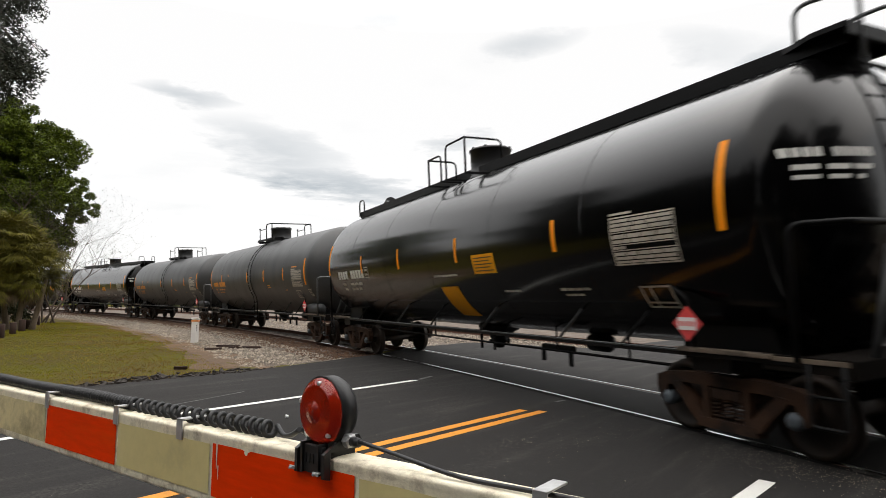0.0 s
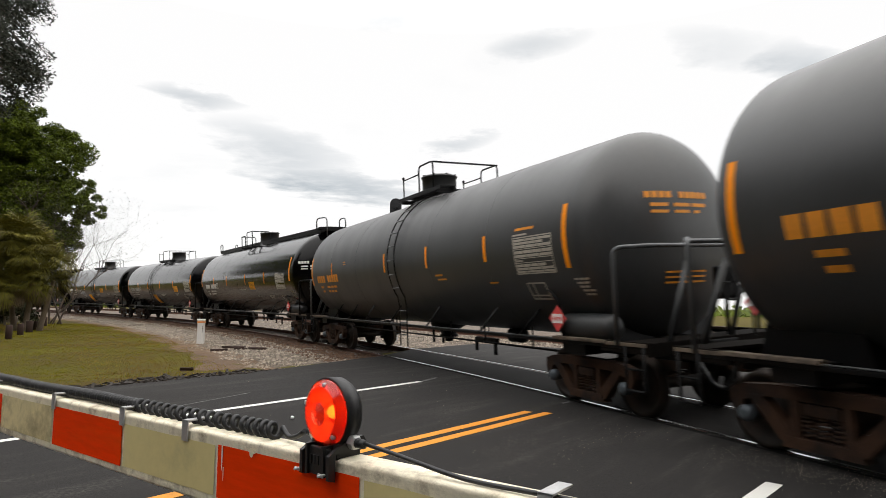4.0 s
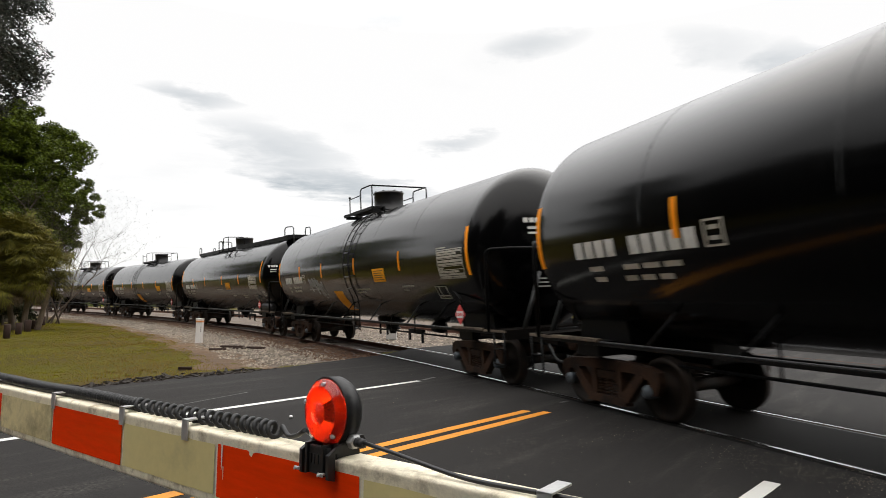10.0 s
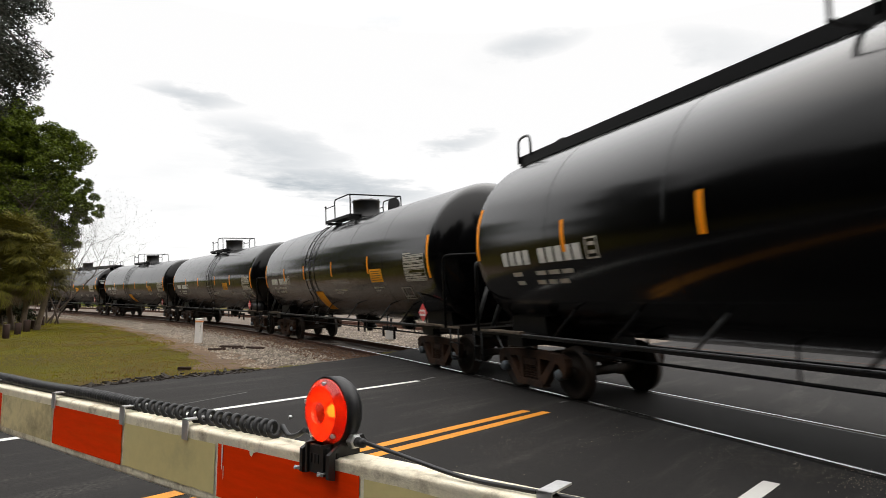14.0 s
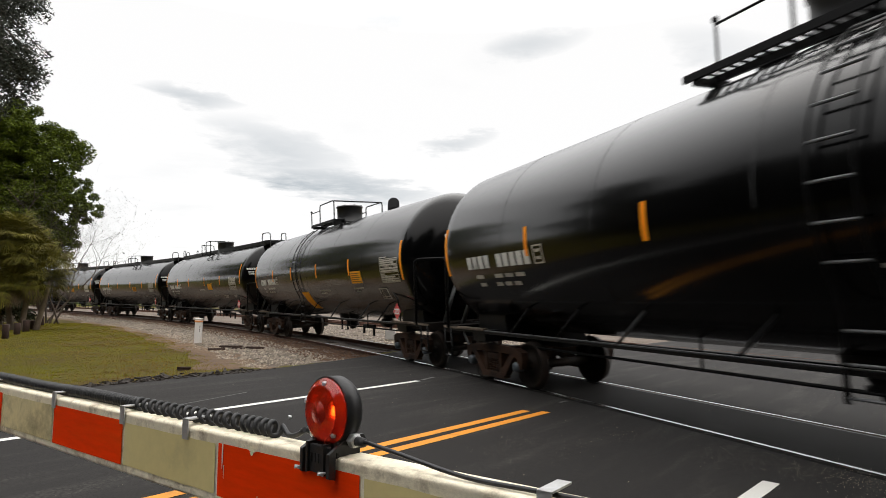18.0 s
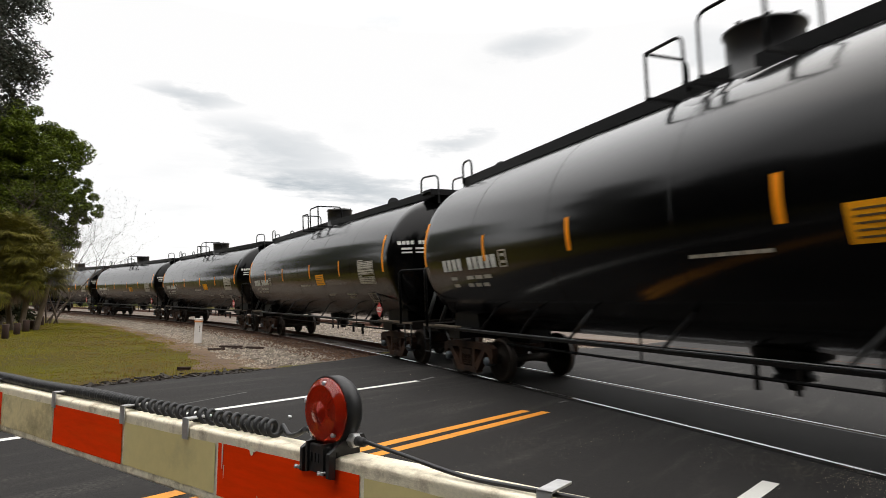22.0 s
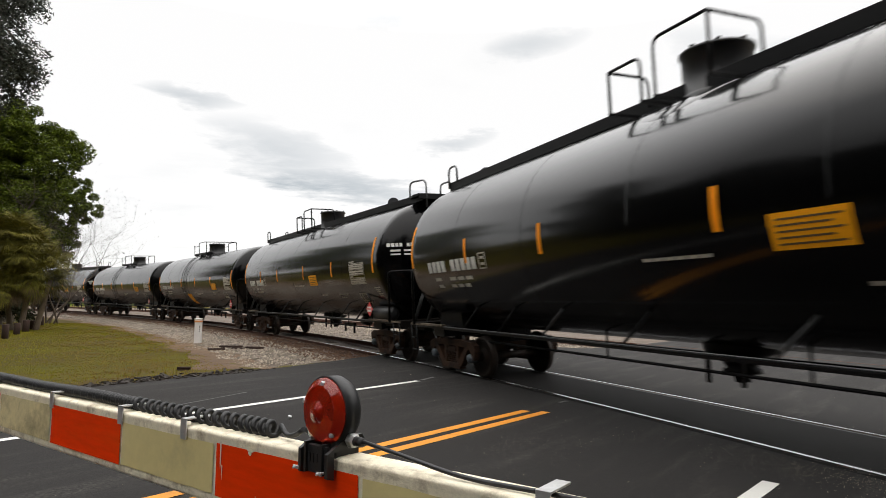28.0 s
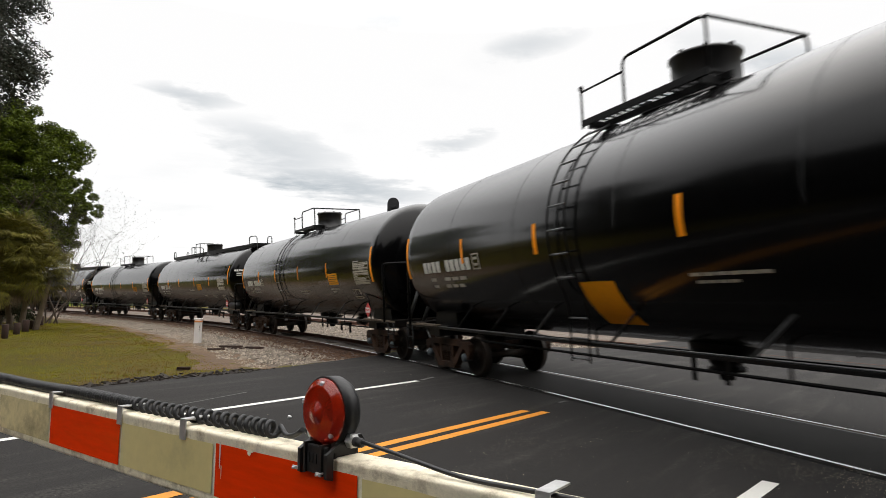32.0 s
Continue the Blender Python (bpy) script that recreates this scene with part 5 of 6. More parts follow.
def lamp_body(arm, loc):
    turn = pose(LAMP_X, 0.028, 0, 0, 0, -7)

    def put(bm):
        bmesh.ops.transform(bm, matrix=turn, verts=bm.verts)
        return loc(bm)

    bm = bmesh.new()
    lathe(bm, [(-0.014, LAMP_R + 0.0005), (-0.016, LAMP_R + 0.004), (0.012, LAMP_R + 0.003), (0.022, LAMP_R - 0.003), (0.0275, LAMP_R * 0.6)], "y", 48, (0, 0, LAMP_Z))
    bmesh.ops.delete(bm, geom=[f for f in bm.faces if len(f.verts) > 4 and f.calc_center_median().y < 0], context="FACES")
    part("lamp_housing", put(bm), M_HOUSING, arm, "round black lamp housing")
    # stepped, slightly domed lens, hollow behind
    bm = bmesh.new()
    prof = [(-0.0135, LAMP_R + 0.0018), (-0.0175, LAMP_R + 0.0012), (-0.022, LAMP_R - 0.0005), (-0.0235, LAMP_R * 0.92), (-0.0255, LAMP_R * 0.90), (-0.0275, LAMP_R * 0.84), (-0.0295, LAMP_R * 0.82)]
    prof += [(-0.0298 - 0.0032 * k / 16 - 0.0007 * (k % 2), LAMP_R * (0.79 - 0.44 * k / 16)) for k in range(17)]
    prof += [(-0.033, LAMP_R * 0.34), (-0.0352, LAMP_R * 0.325), (-0.0352, LAMP_R * 0.25), (-0.0376, LAMP_R * 0.235), (-0.0374, LAMP_R * 0.15), (-0.0396, LAMP_R * 0.135), (-0.0396, 0.001)]
    lathe(bm, prof, "y", 48, (0, 0, LAMP_Z))
    part("lens", put(bm), M_LENS, arm, "red ribbed plastic lens")
    for a in (1.45, -0.80, 2.85):
        bm = bmesh.new()
        lathe(bm, [(-0.022, 0.0042), (-0.0285, 0.0042), (-0.0295, 0.003)], "y", 10, (LAMP_R * 0.87 * math.cos(a), 0, LAMP_Z + LAMP_R * 0.87 * math.sin(a)))
        part("lens_screw", put(bm), M_ALU, arm)
    # saddle bracket with its ribs
    bm = bmesh.new()
    box(bm, (0, 0.006, 0.026), (0.078, 0.052, 0.034), bevel=0.004)
    box(bm, (0, -0.030, 0.010), (0.062, 0.010, 0.048), bevel=0.003)
    part("lamp_bracket", put(bm), M_HOUSING, arm, "black cast lamp bracket")
    for x in (-0.040, 0.040, -0.024, 0.024):
        bm = bmesh.new()
        if abs(x) > 0.03:
            prism(bm, [(-0.040, -0.016), (-0.026, -0.020), (-0.026, 0.026), (0.040, 0.026), (0.044, 0.034), (0.034, 0.050), (0.004, 0.050), (-0.040, 0.024)], x - 0.004, x + 0.004)
            for vtx in bm.verts:
                vtx.co = Vector((vtx.co.y, vtx.co.x, vtx.co.z))
            bmesh.ops.recalc_face_normals(bm, faces=bm.faces)
        else:
            prism(bm, [(x - 0.003, -0.014), (x + 0.003, -0.014), (x + 0.003, 0.038), (x - 0.003, 0.038)], -0.040, -0.010)
        part("bracket_rib", put(bm), M_HOUSING, arm)
    for i in range(4):
        bm = bmesh.new()
        box(bm, (-0.016 + 0.0105 * i, -0.0358, 0.012), (0.006, 0.0016, 0.016))
        part("cast_mark", put(bm), M_RUBBER, arm)
    for x in (-0.045, 0.026):
        bm = bmesh.new()
        tube(bm, [(x, -0.050, -0.009), (x, 0.0, -0.009)], 0.0024, 6)
        box(bm, (x, -0.044, -0.009), (0.015, 0.003, 0.006), bevel=0.001)
        part("wing_bolt", put(bm), M_ALU, arm, "small wing bolt")
    for sx in (-1, 1):
        x = sx * 0.048
        bm = bmesh.new()
        lathe(bm, [(x, 0.0115), (x + sx * 0.002, 0.0128), (x + sx * 0.014, 0.0128), (x + sx * 0.0165, 0.008)], "x", 6 if sx > 0 else 16, (0, 0.004, 0.044), smooth=False)
        part("cable_gland", put(bm), M_ALU, arm, "aluminium cable gland")
        bm = bmesh.new()
        lathe(bm, [(x + sx * 0.0165, 0.0085), (x + sx * 0.034, 0.0080), (x + sx * 0.036, 0.005)], "x", 12, (0, 0.004, 0.044))
        part("gland_boot", put(bm), M_RUBBER, arm)
    # reflector bowl with a closed dark well in its middle
    bm = bmesh.new()
    lathe(bm, [(-0.012, 0.0535), (0.000, 0.0360), (0.0035, 0.0189), (0.006, 0.0189), (0.003, 0.0380), (-0.010, 0.0550), (-0.012, 0.0550)], "y", 36, (0, 0, LAMP_Z))
    bmesh.ops.delete(bm, geom=[f for f in bm.faces if len(f.verts) > 4], context="FACES")
    part("reflector_bowl", put(bm), M_BOWL, arm, "pale reflector bowl behind the lens")
    bm = bmesh.new()
    lathe(bm, [(0.0035, 0.0188), (0.024, 0.0188), (0.025, 0.0196), (0.0035, 0.0196)], "y", 28, (0, 0, LAMP_Z))
    lathe(bm, [(0.0235, 0.0190), (0.0255, 0.0190)], "y", 28, (0, 0, LAMP_Z))
    bmesh.ops.delete(bm, geom=[f for f in bm.faces if len(f.verts) > 4 and f.calc_center_median().y < 0.02], context="FACES")
    part("bulb_well", put(bm), M_REFLECTOR, arm, "dark well behind the bulb")
    # an added disc turns about its upright axis with the bulb on one face, in place of flashing
    base = loc_matrix() @ turn @ pose(0, 0.0045, LAMP_Z)
    bm = bmesh.new()
    lathe(bm, [(-0.0010, 0.0005), (-0.0010, 0.0186), (0.0010, 0.0186), (0.0010, 0.0005)], "y", 28)
    disc = part("turning_disc", bm, M_REFLECTOR, arm, "added turning disc, a stand-in for the lamp's flashing")
    disc.matrix_local = base
    bm = bmesh.new()
    lathe(bm, [(-0.0011, 0.0183), (-0.0016, 0.0180), (-0.0016, 0.001)], "y", 28)
    part("disc_face", bm, M_BOWL, disc, "pale face round the bulb")
    bm = bmesh.new()
    lathe(bm, [(-0.0018, 0.0105), (-0.004, 0.0100), (-0.0075, 0.0075), (-0.0095, 0.004), (-0.010, 0.0006)], "y", 18)
    part("bulb", bm, M_BULB, disc, "glowing red bulb", smooth=True)
    return disc, base


def loc_matrix():
    return Matrix.Translation((-PIVOT, -0.03, 0))


def gate_mast():
    m = Matrix.Translation(ARM_O) @ Matrix.Rotation(ARM_A, 4, "Z")
    p = m @ Vector((PIVOT, 0.03, 0))
    mast = thing("gate_mast", Matrix.Translation((p.x, p.y, 0)), label="grey steel gate mast with its drive box", category="gate mast")
    bm = bmesh.new()
    tube(bm, [(0.25, -0.2, -0.2), (0.25, -0.2, 4.2)], 0.06, 14)
    part("pole", bm, M_ALU, mast)
    bm = bmesh.new()
    box(bm, (0.18, -0.14, 1.35), (0.4, 0.35, 0.6), bevel=0.03)
    part("drive_box", bm, M_ALU, mast)
    bm = bmesh.new()
    box(bm, (0.25, -0.2, -0.05), (0.6, 0.6, 0.3), bevel=0.02)
    part("footing", bm, M_CONCRETE, mast)


# ---- plants ----


def leaf_cloud(name, centre, clumps, leaves, size, mat, parent, rnd, flat=0.8, label=""):
    """Many small leaf blades in clumps. clumps: (x, y, z, radius)."""
    verts, faces = [], []
    total = sum(c[3] ** 2 for c in clumps)
    for cx, cy, cz, r in clumps:
        for _ in range(int(leaves * r * r / total)):
            d = Vector((rnd.gauss(0, 1), rnd.gauss(0, 1), rnd.gauss(0, 1))).normalized()
            q = r * (rnd.random() ** 0.45)
            p = Vector((cx, cy, cz)) + Vector((d.x * q, d.y * q, d.z * q * flat))
            a = Vector((rnd.gauss(0, 1), rnd.gauss(0, 1), rnd.gauss(0, 0.6))).normalized()
            b = a.cross(Vector((rnd.gauss(0, 1), rnd.gauss(0, 1), rnd.gauss(0, 1)))).normalized()
            s = size * rnd.uniform(0.6, 1.35)
            k = len(verts)
            verts += [p - a * s, p + b * s * 0.42, p + a * s, p - b * s * 0.42]
            faces.append((k, k + 1, k + 2, k + 3))
    return soup(name, verts, faces, mat, parent, label)


def limbs(bm, base, height, r0, rnd, count=7, spread=0.9, depth=2, lean=(0, 0), wander=0.16):
    """Tapered trunk with limbs; returns the tips."""
    tips = []

    def grow(p, d, length, r, level):
        pts, rad = [p], [r]
        q, dd = p.copy(), d.copy()
        for i in range(5):
            dd = (dd + Vector((rnd.uniform(-1, 1), rnd.uniform(-1, 1), rnd.uniform(-0.3, 0.6))) * wander).normalized()
            q = q + dd * length / 5
            pts.append(q.copy())
            rad.append(r * (1 - 0.13 * (i + 1)))
            if level > 0 and i >= 1:
                for _ in range(2 if i > 2 else 1):
                    a = rnd.uniform(0, 6.28)
                    nd = (dd * 0.6 + Vector((math.cos(a), math.sin(a), rnd.uniform(0, 0.5))) * spread).normalized()
                    grow(q, nd, length * rnd.uniform(0.5, 0.72), rad[-1] * 0.6, level - 1)
        tube(bm, pts, rad, 7 if level else 5, cap=False)
        tips.append(q.copy())

    grow(Vector(base), Vector((lean[0], lean[1], 1)).normalized(), height, r0, depth)
    return tips


def broad_tree(base, height, crown, leaves, size, mat, rnd, label, group="", trunk_r=0.3, clumps=26, flat=0.75):
    """A trunk with limbs and a crown of clumps. crown: centre x, y, z and radii."""
    tree = thing("tree", Matrix.Translation(base), label=label, category="tree", group=group)
    bm = bmesh.new()
    limbs(bm, (0, 0, -0.3), height * 0.55, trunk_r, rnd, depth=2)
    part("trunk", bm, M_BARK, tree)
    cx, cy, cz, rx, rz = crown
    cl = []
    for _ in range(clumps):
        d = Vector((rnd.gauss(0, 1), rnd.gauss(0, 1), rnd.gauss(0, 1))).normalized()
        q = rnd.random() ** 0.4
        cl.append((cx + d.x * rx * q, cy + d.y * rx * q, cz + d.z * rz * q, rnd.uniform(0.22, 0.42) * min(rx, rz)))
    leaf_cloud("crown", None, cl, leaves, size, mat, tree, rnd, flat)
    return tree


def build_palm():
    rnd = random.Random(11)
    base = (-22.9, 33.2, ground_level(-22.9, 33.2))
    palm = thing("palm", Matrix.Translation(base), label="bushy cabbage palm with hanging dead fronds beside the track", category="palm tree")
    bm = bmesh.new()
    for dx, dy, lean, hgt in ((0, 0, 0.10, 3.6), (-0.7, 0.3, -0.20, 3.4), (0.5, 0.4, 0.22, 3.0)):
        pts = [(dx + lean * z, dy, z - 0.2) for z in np.linspace(0, hgt, 7)]
        tube(bm, pts, [0.17 - 0.012 * i for i in range(7)], 9)
    part("trunk", bm, M_PALMBARK, palm, "pale fibrous trunks")

    def fronds(centre, count, length, mat, name, droop, up):
        verts, faces = [], []
        for i in range(count):
            a = rnd.uniform(0, 6.283)
            e = rnd.uniform(*up)
            d = Vector((math.cos(a) * math.cos(e), math.sin(a) * math.cos(e), math.sin(e)))
            L = length * rnd.uniform(0.7, 1.1)
            root = Vector(centre) + Vector((rnd.uniform(-0.3, 0.3), rnd.uniform(-0.3, 0.3), rnd.uniform(-0.2, 0.2)))
            hub = root + d * L * 0.5 - Vector((0, 0, droop * 0.2))
            k = len(verts)
            sd = d.cross(Vector((0, 0, 1))).normalized() * 0.018
            verts += [root - sd, root + sd, hub + sd, hub - sd]
            faces.append((k, k + 1, k + 2, k + 3))
            x = d.cross(Vector((0, 0, 1))).normalized()
            y = x.cross(d)
            for j in range(23):
                b = -1.45 + 2.9 * j / 22
                w = d * math.cos(b) + x * math.sin(b) + y * rnd.uniform(-0.15, 0.15)
                l2 = L * 0.62 * (0.72 + 0.28 * math.cos(b)) * rnd.uniform(0.85, 1.1)
                mid = hub + w * l2 * 0.6 - Vector((0, 0, droop * 0.15 * l2))
                tip = hub + w * l2 - Vector((0, 0, droop * 0.7 * l2))
                s = w.cross(y).normalized() * 0.020
                k = len(verts)
                verts += [hub, mid + s, tip, mid - s]
                faces.append((k, k + 1, k + 2, k + 3))
        soup(name, verts, faces, mat, palm)

    for c in ((0.4, 0, 4.4), (-1.0, 0.2, 5.0), (1.0, 0.4, 3.7), (-2.2, 0.1, 4.6), (-0.4, -0.3, 5.4), (0.9, 0.1, 2.9), (-1.5, 0, 3.4), (-0.2, 0.3, 3.7), (-2.8, 0.2, 3.6), (-0.3, -0.2, 2.6), (-2.0, 0, 2.5)):
        fronds(c, 52, 1.6, M_FROND, "crown", 0.45, (-0.8, 1.3))
    for c in ((0.2, 0, 2.8), (-1.2, 0.2, 2.7), (-2.4, 0.1, 2.8)):
        fronds(c, 16, 1.2, M_FROND_DRY, "dead_frond_skirt", 0.9, (-1.2, -0.3))
    return palm


def build_plants():
    rnd = random.Random(3)
    build_palm()
    # added shrub, standing in for the dark shade below the palm's crown
    shrub = thing("shrub", Matrix.Translation((-28.6, 39.6, ground_level(-28.6, 39.6))), label="dark leafy shrub added as shade behind the palm", category="shrub")
    bm = bmesh.new()
    limbs(bm, (0, 0, -0.2), 1.8, 0.09, rnd, depth=1)
    part("stem", bm, M_BARK, shrub)
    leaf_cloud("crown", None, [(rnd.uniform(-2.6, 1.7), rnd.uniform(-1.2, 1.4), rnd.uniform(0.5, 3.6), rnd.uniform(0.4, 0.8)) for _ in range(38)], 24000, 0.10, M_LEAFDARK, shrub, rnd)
    # dense round-crowned tree behind the palm
    x, y = -31.9, 45.0
    tree = thing("tree", Matrix.Translation((x, y, ground_level(x, y))), label="dense dark green broadleaf tree with a billowing crown", category="tree")
    bm = bmesh.new()
    limbs(bm, (0, 0, -0.3), 7.5, 0.42, rnd, depth=2)
    part("trunk", bm, M_BARK, tree)
    cl = []
    for dx, dz, r in ((0.3, 14.0, 1.5), (-1.6, 14.3, 1.8), (1.6, 13.0, 1.5), (2.9, 12.3, 1.3), (3.6, 11.0, 1.1), (3.9, 9.9, 0.9), (0.2, 12.3, 1.7), (-2.6, 12.3, 2.0), (1.6, 10.9, 1.3), (-1.2, 9.6, 1.8),
                      (1.0, 9.0, 1.6), (3.1, 8.6, 1.2), (4.5, 8.4, 1.0), (5.2, 8.1, 0.7), (3.8, 6.9, 1.1), (2.0, 7.0, 1.5), (0.0, 6.6, 1.8), (-2.2, 7.2, 2.0), (-4.2, 10, 2.4), (3.2, 5.8, 1.0), (1.4, 5.0, 1.3), (-1.0, 4.6, 1.5), (-3.5, 4.5, 1.8)):
        for _ in range(15):
            cl.append((dx * 1.05 - 0.5 + rnd.uniform(-0.8, 0.8) * r, rnd.uniform(-2.4, 2.4), dz * 1.075 + 0.1 + rnd.uniform(-0.8, 0.8) * r, r * rnd.uniform(0.2, 0.5)))
    cl += [(rnd.uniform(-3.6, 2.8), rnd.uniform(-1.5, 2.6), rnd.uniform(5.0, 13.6), rnd.uniform(0.9, 1.5)) for _ in range(60)]
    leaf_cloud("crown", None, cl, 210000, 0.115, M_LEAF, tree, rnd, 0.8)
    # overhanging branch of a nearer oak
    x, y = -16.45, 18.0
    tree = thing("tree", Matrix.Translation((x, y, ground_level(x, y))), label="tall oak with sparse grey-green leaves and hanging twigs", category="tree")
    bm = bmesh.new()
    tube(bm, [(-1.5, 0, -0.3), (-1.4, 0, 5), (-0.9, 0.2, 8), (0.4, 0.3, 10.4), (1.6, 0.4, 11.6)], [0.34, 0.26, 0.18, 0.1, 0.03], 9)
    part("trunk", bm, M_BARK, tree)
    cl = []
    for _ in range(280):
        dx = 3.9 * rnd.random() ** 0.8 - 0.6
        lo = 7.95 + max(0, dx - 2.2) * 0.75
        cl.append((dx, rnd.uniform(-1.2, 1.6), rnd.uniform(lo, 12.6), rnd.uniform(0.16, 0.45)))
    leaf_cloud("crown", None, cl, 46000, 0.055, M_LEAFGREY, tree, rnd, 1.1)
    bm = bmesh.new()
    for cx, cy, cz, r in cl:
        tube(bm, [(cx - 0.5, cy, cz + 0.5), (cx - 0.1, cy, cz + 0.1), (cx + 0.25, cy, cz - 0.2)], [0.018, 0.012, 0.005], 4, cap=False)
    tagged(part("twig_spray", bm, M_BARK, tree), kind="stuff")
    # leafless shrub behind the palm
    x, y = -27.3, 43.0
    shrub = thing("bare_tree", Matrix.Translation((x, y, ground_level(x, y))), label="leafless thin-twigged small tree", category="tree")
    buds = []
    for k in range(5):
        bm = bmesh.new()
        tips = limbs(bm, (rnd.uniform(-0.6, 0.6), rnd.uniform(-0.5, 0.5), 0), rnd.uniform(4.6, 7.0), 0.065, rnd, spread=0.95, depth=3, lean=(rnd.uniform(-0.02, 0.22), 0), wander=0.42)
        part("branch", bm, M_TWIG, shrub)
        buds.extend(tips)
    tagged(leaf_cloud("young_foliage", None, [(q.x, q.y, q.z, 0.16) for q in buds], 3 * len(buds), 0.045, M_LEAFGREY, shrub, rnd), "small sparse young leaves", kind="stuff")
    # unseen oaks beside and behind the place where one stands, added to darken tank reflections
    kinds = []
    for i in range(2):
        kinds.append(broad_tree((-19, 5, 0) if i == 0 else (-21.5, 12.5, 0), 13, (0, 0, 6.3, 6.0, 7.0), 17000, 0.26, M_LEAFGREY, rnd, "large spreading oak added out of view by the road", "oaks beside the road", 0.4, 60))
    for i, (x, y, a, k) in enumerate(((-28, 19, 100, 1.05), (-36, 25.5, 70, 1.15), (-20, -4, 20, 1.0), (-29, 7, 200, 1.1), (-45, 31, 250, 1.2), (-30, -4, 300, 1.15))):
        copy_thing(kinds[i % 2], Matrix.Translation((x, y, -0.3)) @ Matrix.Rotation(radians(a), 4, "Z") @ Matrix.Scale(k, 4))
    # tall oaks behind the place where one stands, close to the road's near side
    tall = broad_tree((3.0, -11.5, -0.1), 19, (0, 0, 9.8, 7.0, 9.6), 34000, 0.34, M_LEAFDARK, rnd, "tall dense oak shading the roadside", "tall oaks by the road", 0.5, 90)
    for x, y, a, k in ((13.0, -11.0, 80, 0.8), (-4.5, -18.0, 160, 1.1), (23.0, -9.0, 250, 0.7), (8.5, -19.0, 30, 1.15), (-12.0, -26.0, 300, 1.15), (22.0, -20.0, 200, 0.9),
                       (-21.0, -31.0, 120, 1.15), (-33.0, -14.0, 210, 1.1), (-24.0, -9.0, 10, 1.05)):
        copy_thing(tall, Matrix.Translation((x, y, -0.3)) @ Matrix.Rotation(radians(a), 4, "Z") @ Matrix.Scale(k, 4))
    # trees past the tracks
    spots = [(36.5, 64, 7.5), (41.5, 60, 12), (45, 66, 13), (48.5, 60, 12.5), (50, 58, 12), (57, 62, 12), (64, 54, 13), (26, 78, 8), (20, 95, 9), (70, 40, 13), (75, 25, 12)]
    for i, (x, y, h) in enumerate(spots):
        broad_tree((x, y, ground_level(x, y)), h * 0.8, (0, 0, h * 0.55, h * 0.42, h * 0.42), 14000, 0.2, M_LEAFBRIGHT if i in (0, 6) else M_LEAF, rnd, "green broadleaf tree past the tracks", "trees past the tracks", 0.22, 34)
    # low woods along the horizon
    verts, faces = [], []
    for i in range(5200):
        a = rnd.uniform(-2.6, 2.6)
        d = rnd.uniform(170, 210)
        if -0.95 < a < 0.5:
            hmax = 2.2
        else:
            hmax = 9
        p = Vector((math.sin(a) * d, math.cos(a) * d, rnd.uniform(-1, hmax)))
        s = rnd.uniform(0.8, 2.2)
        u = Vector((rnd.gauss(0, 1), rnd.gauss(0, 1), rnd.gauss(0, 1))).normalized()
        v = u.orthogonal().normalized()
        k = len(verts)
        verts += [p - u * s, p + v * s * 0.6, p + u * s, p - v * s * 0.6]
        faces.append((k, k + 1, k + 2, k + 3))
    tagged(soup("far_woods", verts, faces, M_LEAF), "low dark woods along the horizon", "woods", kind="stuff")


def build_grass():
    rnd = random.Random(8)
    for name, mat, want, label in (("grass", M_GRASS, 0, "short green lawn grass"), ("dry_grass", M_DRYGRASS, 1, "dry straw-coloured grass on the verge")):
        verts, faces = [], []
        for _ in range(150000):
            x, y = rnd.uniform(-30, -4), rnd.uniform(10, 44)
            u, v = road_uv(x, y)
            if v > road_left(u) - 0.05:
                continue
            s, n = along(x, y)
            if n < 5.5 - 0.5 * noise.noise((x * 0.5, y * 0.5, 9)):
                continue
            edge = min(road_left(u) - v, (n - 5.0) * 1.2)
            dry = 0.7 * math.exp(-max(edge - 0.3, 0) / 1.1) + 0.22 + 0.9 * noise.noise((x * 0.30, y * 0.30, 2)) + 0.5 * noise.noise((x * 1.1, y * 1.1, 7))
            if (rnd.random() < dry) != bool(want):
                continue
            z = ground_level(x, y)
            h = rnd.uniform(0.015, 0.035) * (1.2 if want else 1)
            a = rnd.uniform(0, 6.28)
            w = 0.005 + 0.0004 * y
            d = Vector((math.cos(a), math.sin(a), 0)) * w
            t = Vector((rnd.uniform(-0.008, 0.008), rnd.uniform(-0.008, 0.008), h))
            k = len(verts)
            p = Vector((x, y, z))
            verts += [p - d, p + d, p + t]
            faces.append((k, k + 1, k + 2))
        tagged(soup(name, verts, faces, mat), label, "grass", kind="stuff")


def stones(name, count, where, size, mat, label, seed):
    """Loose stones, each a small uneven lump."""
    rnd = random.Random(seed)
    verts, faces = [], []
    for _ in range(count):
        p, z = where(rnd)
        if p is None:
            continue
        r = size * rnd.uniform(0.55, 1.5)
        k = len(verts)
        for dx, dy, dz in ((1, 0, 0), (0, 1, 0), (-1, 0, 0), (0, -1, 0), (0, 0, 1), (0.1, 0, -0.6)):
            verts.append((p[0] + r * (dx + rnd.uniform(-0.35, 0.35)), p[1] + r * (dy + rnd.uniform(-0.35, 0.35)), z + r * 0.75 * (dz + rnd.uniform(-0.3, 0.3))))
        for a, b in ((0, 1), (1, 2), (2, 3), (3, 0)):
            faces.append((k + a, k + b, k + 4))
            faces.append((k + b, k + a, k + 5))
    tagged(soup(name, verts, faces, mat), label, "ballast", kind="stuff")


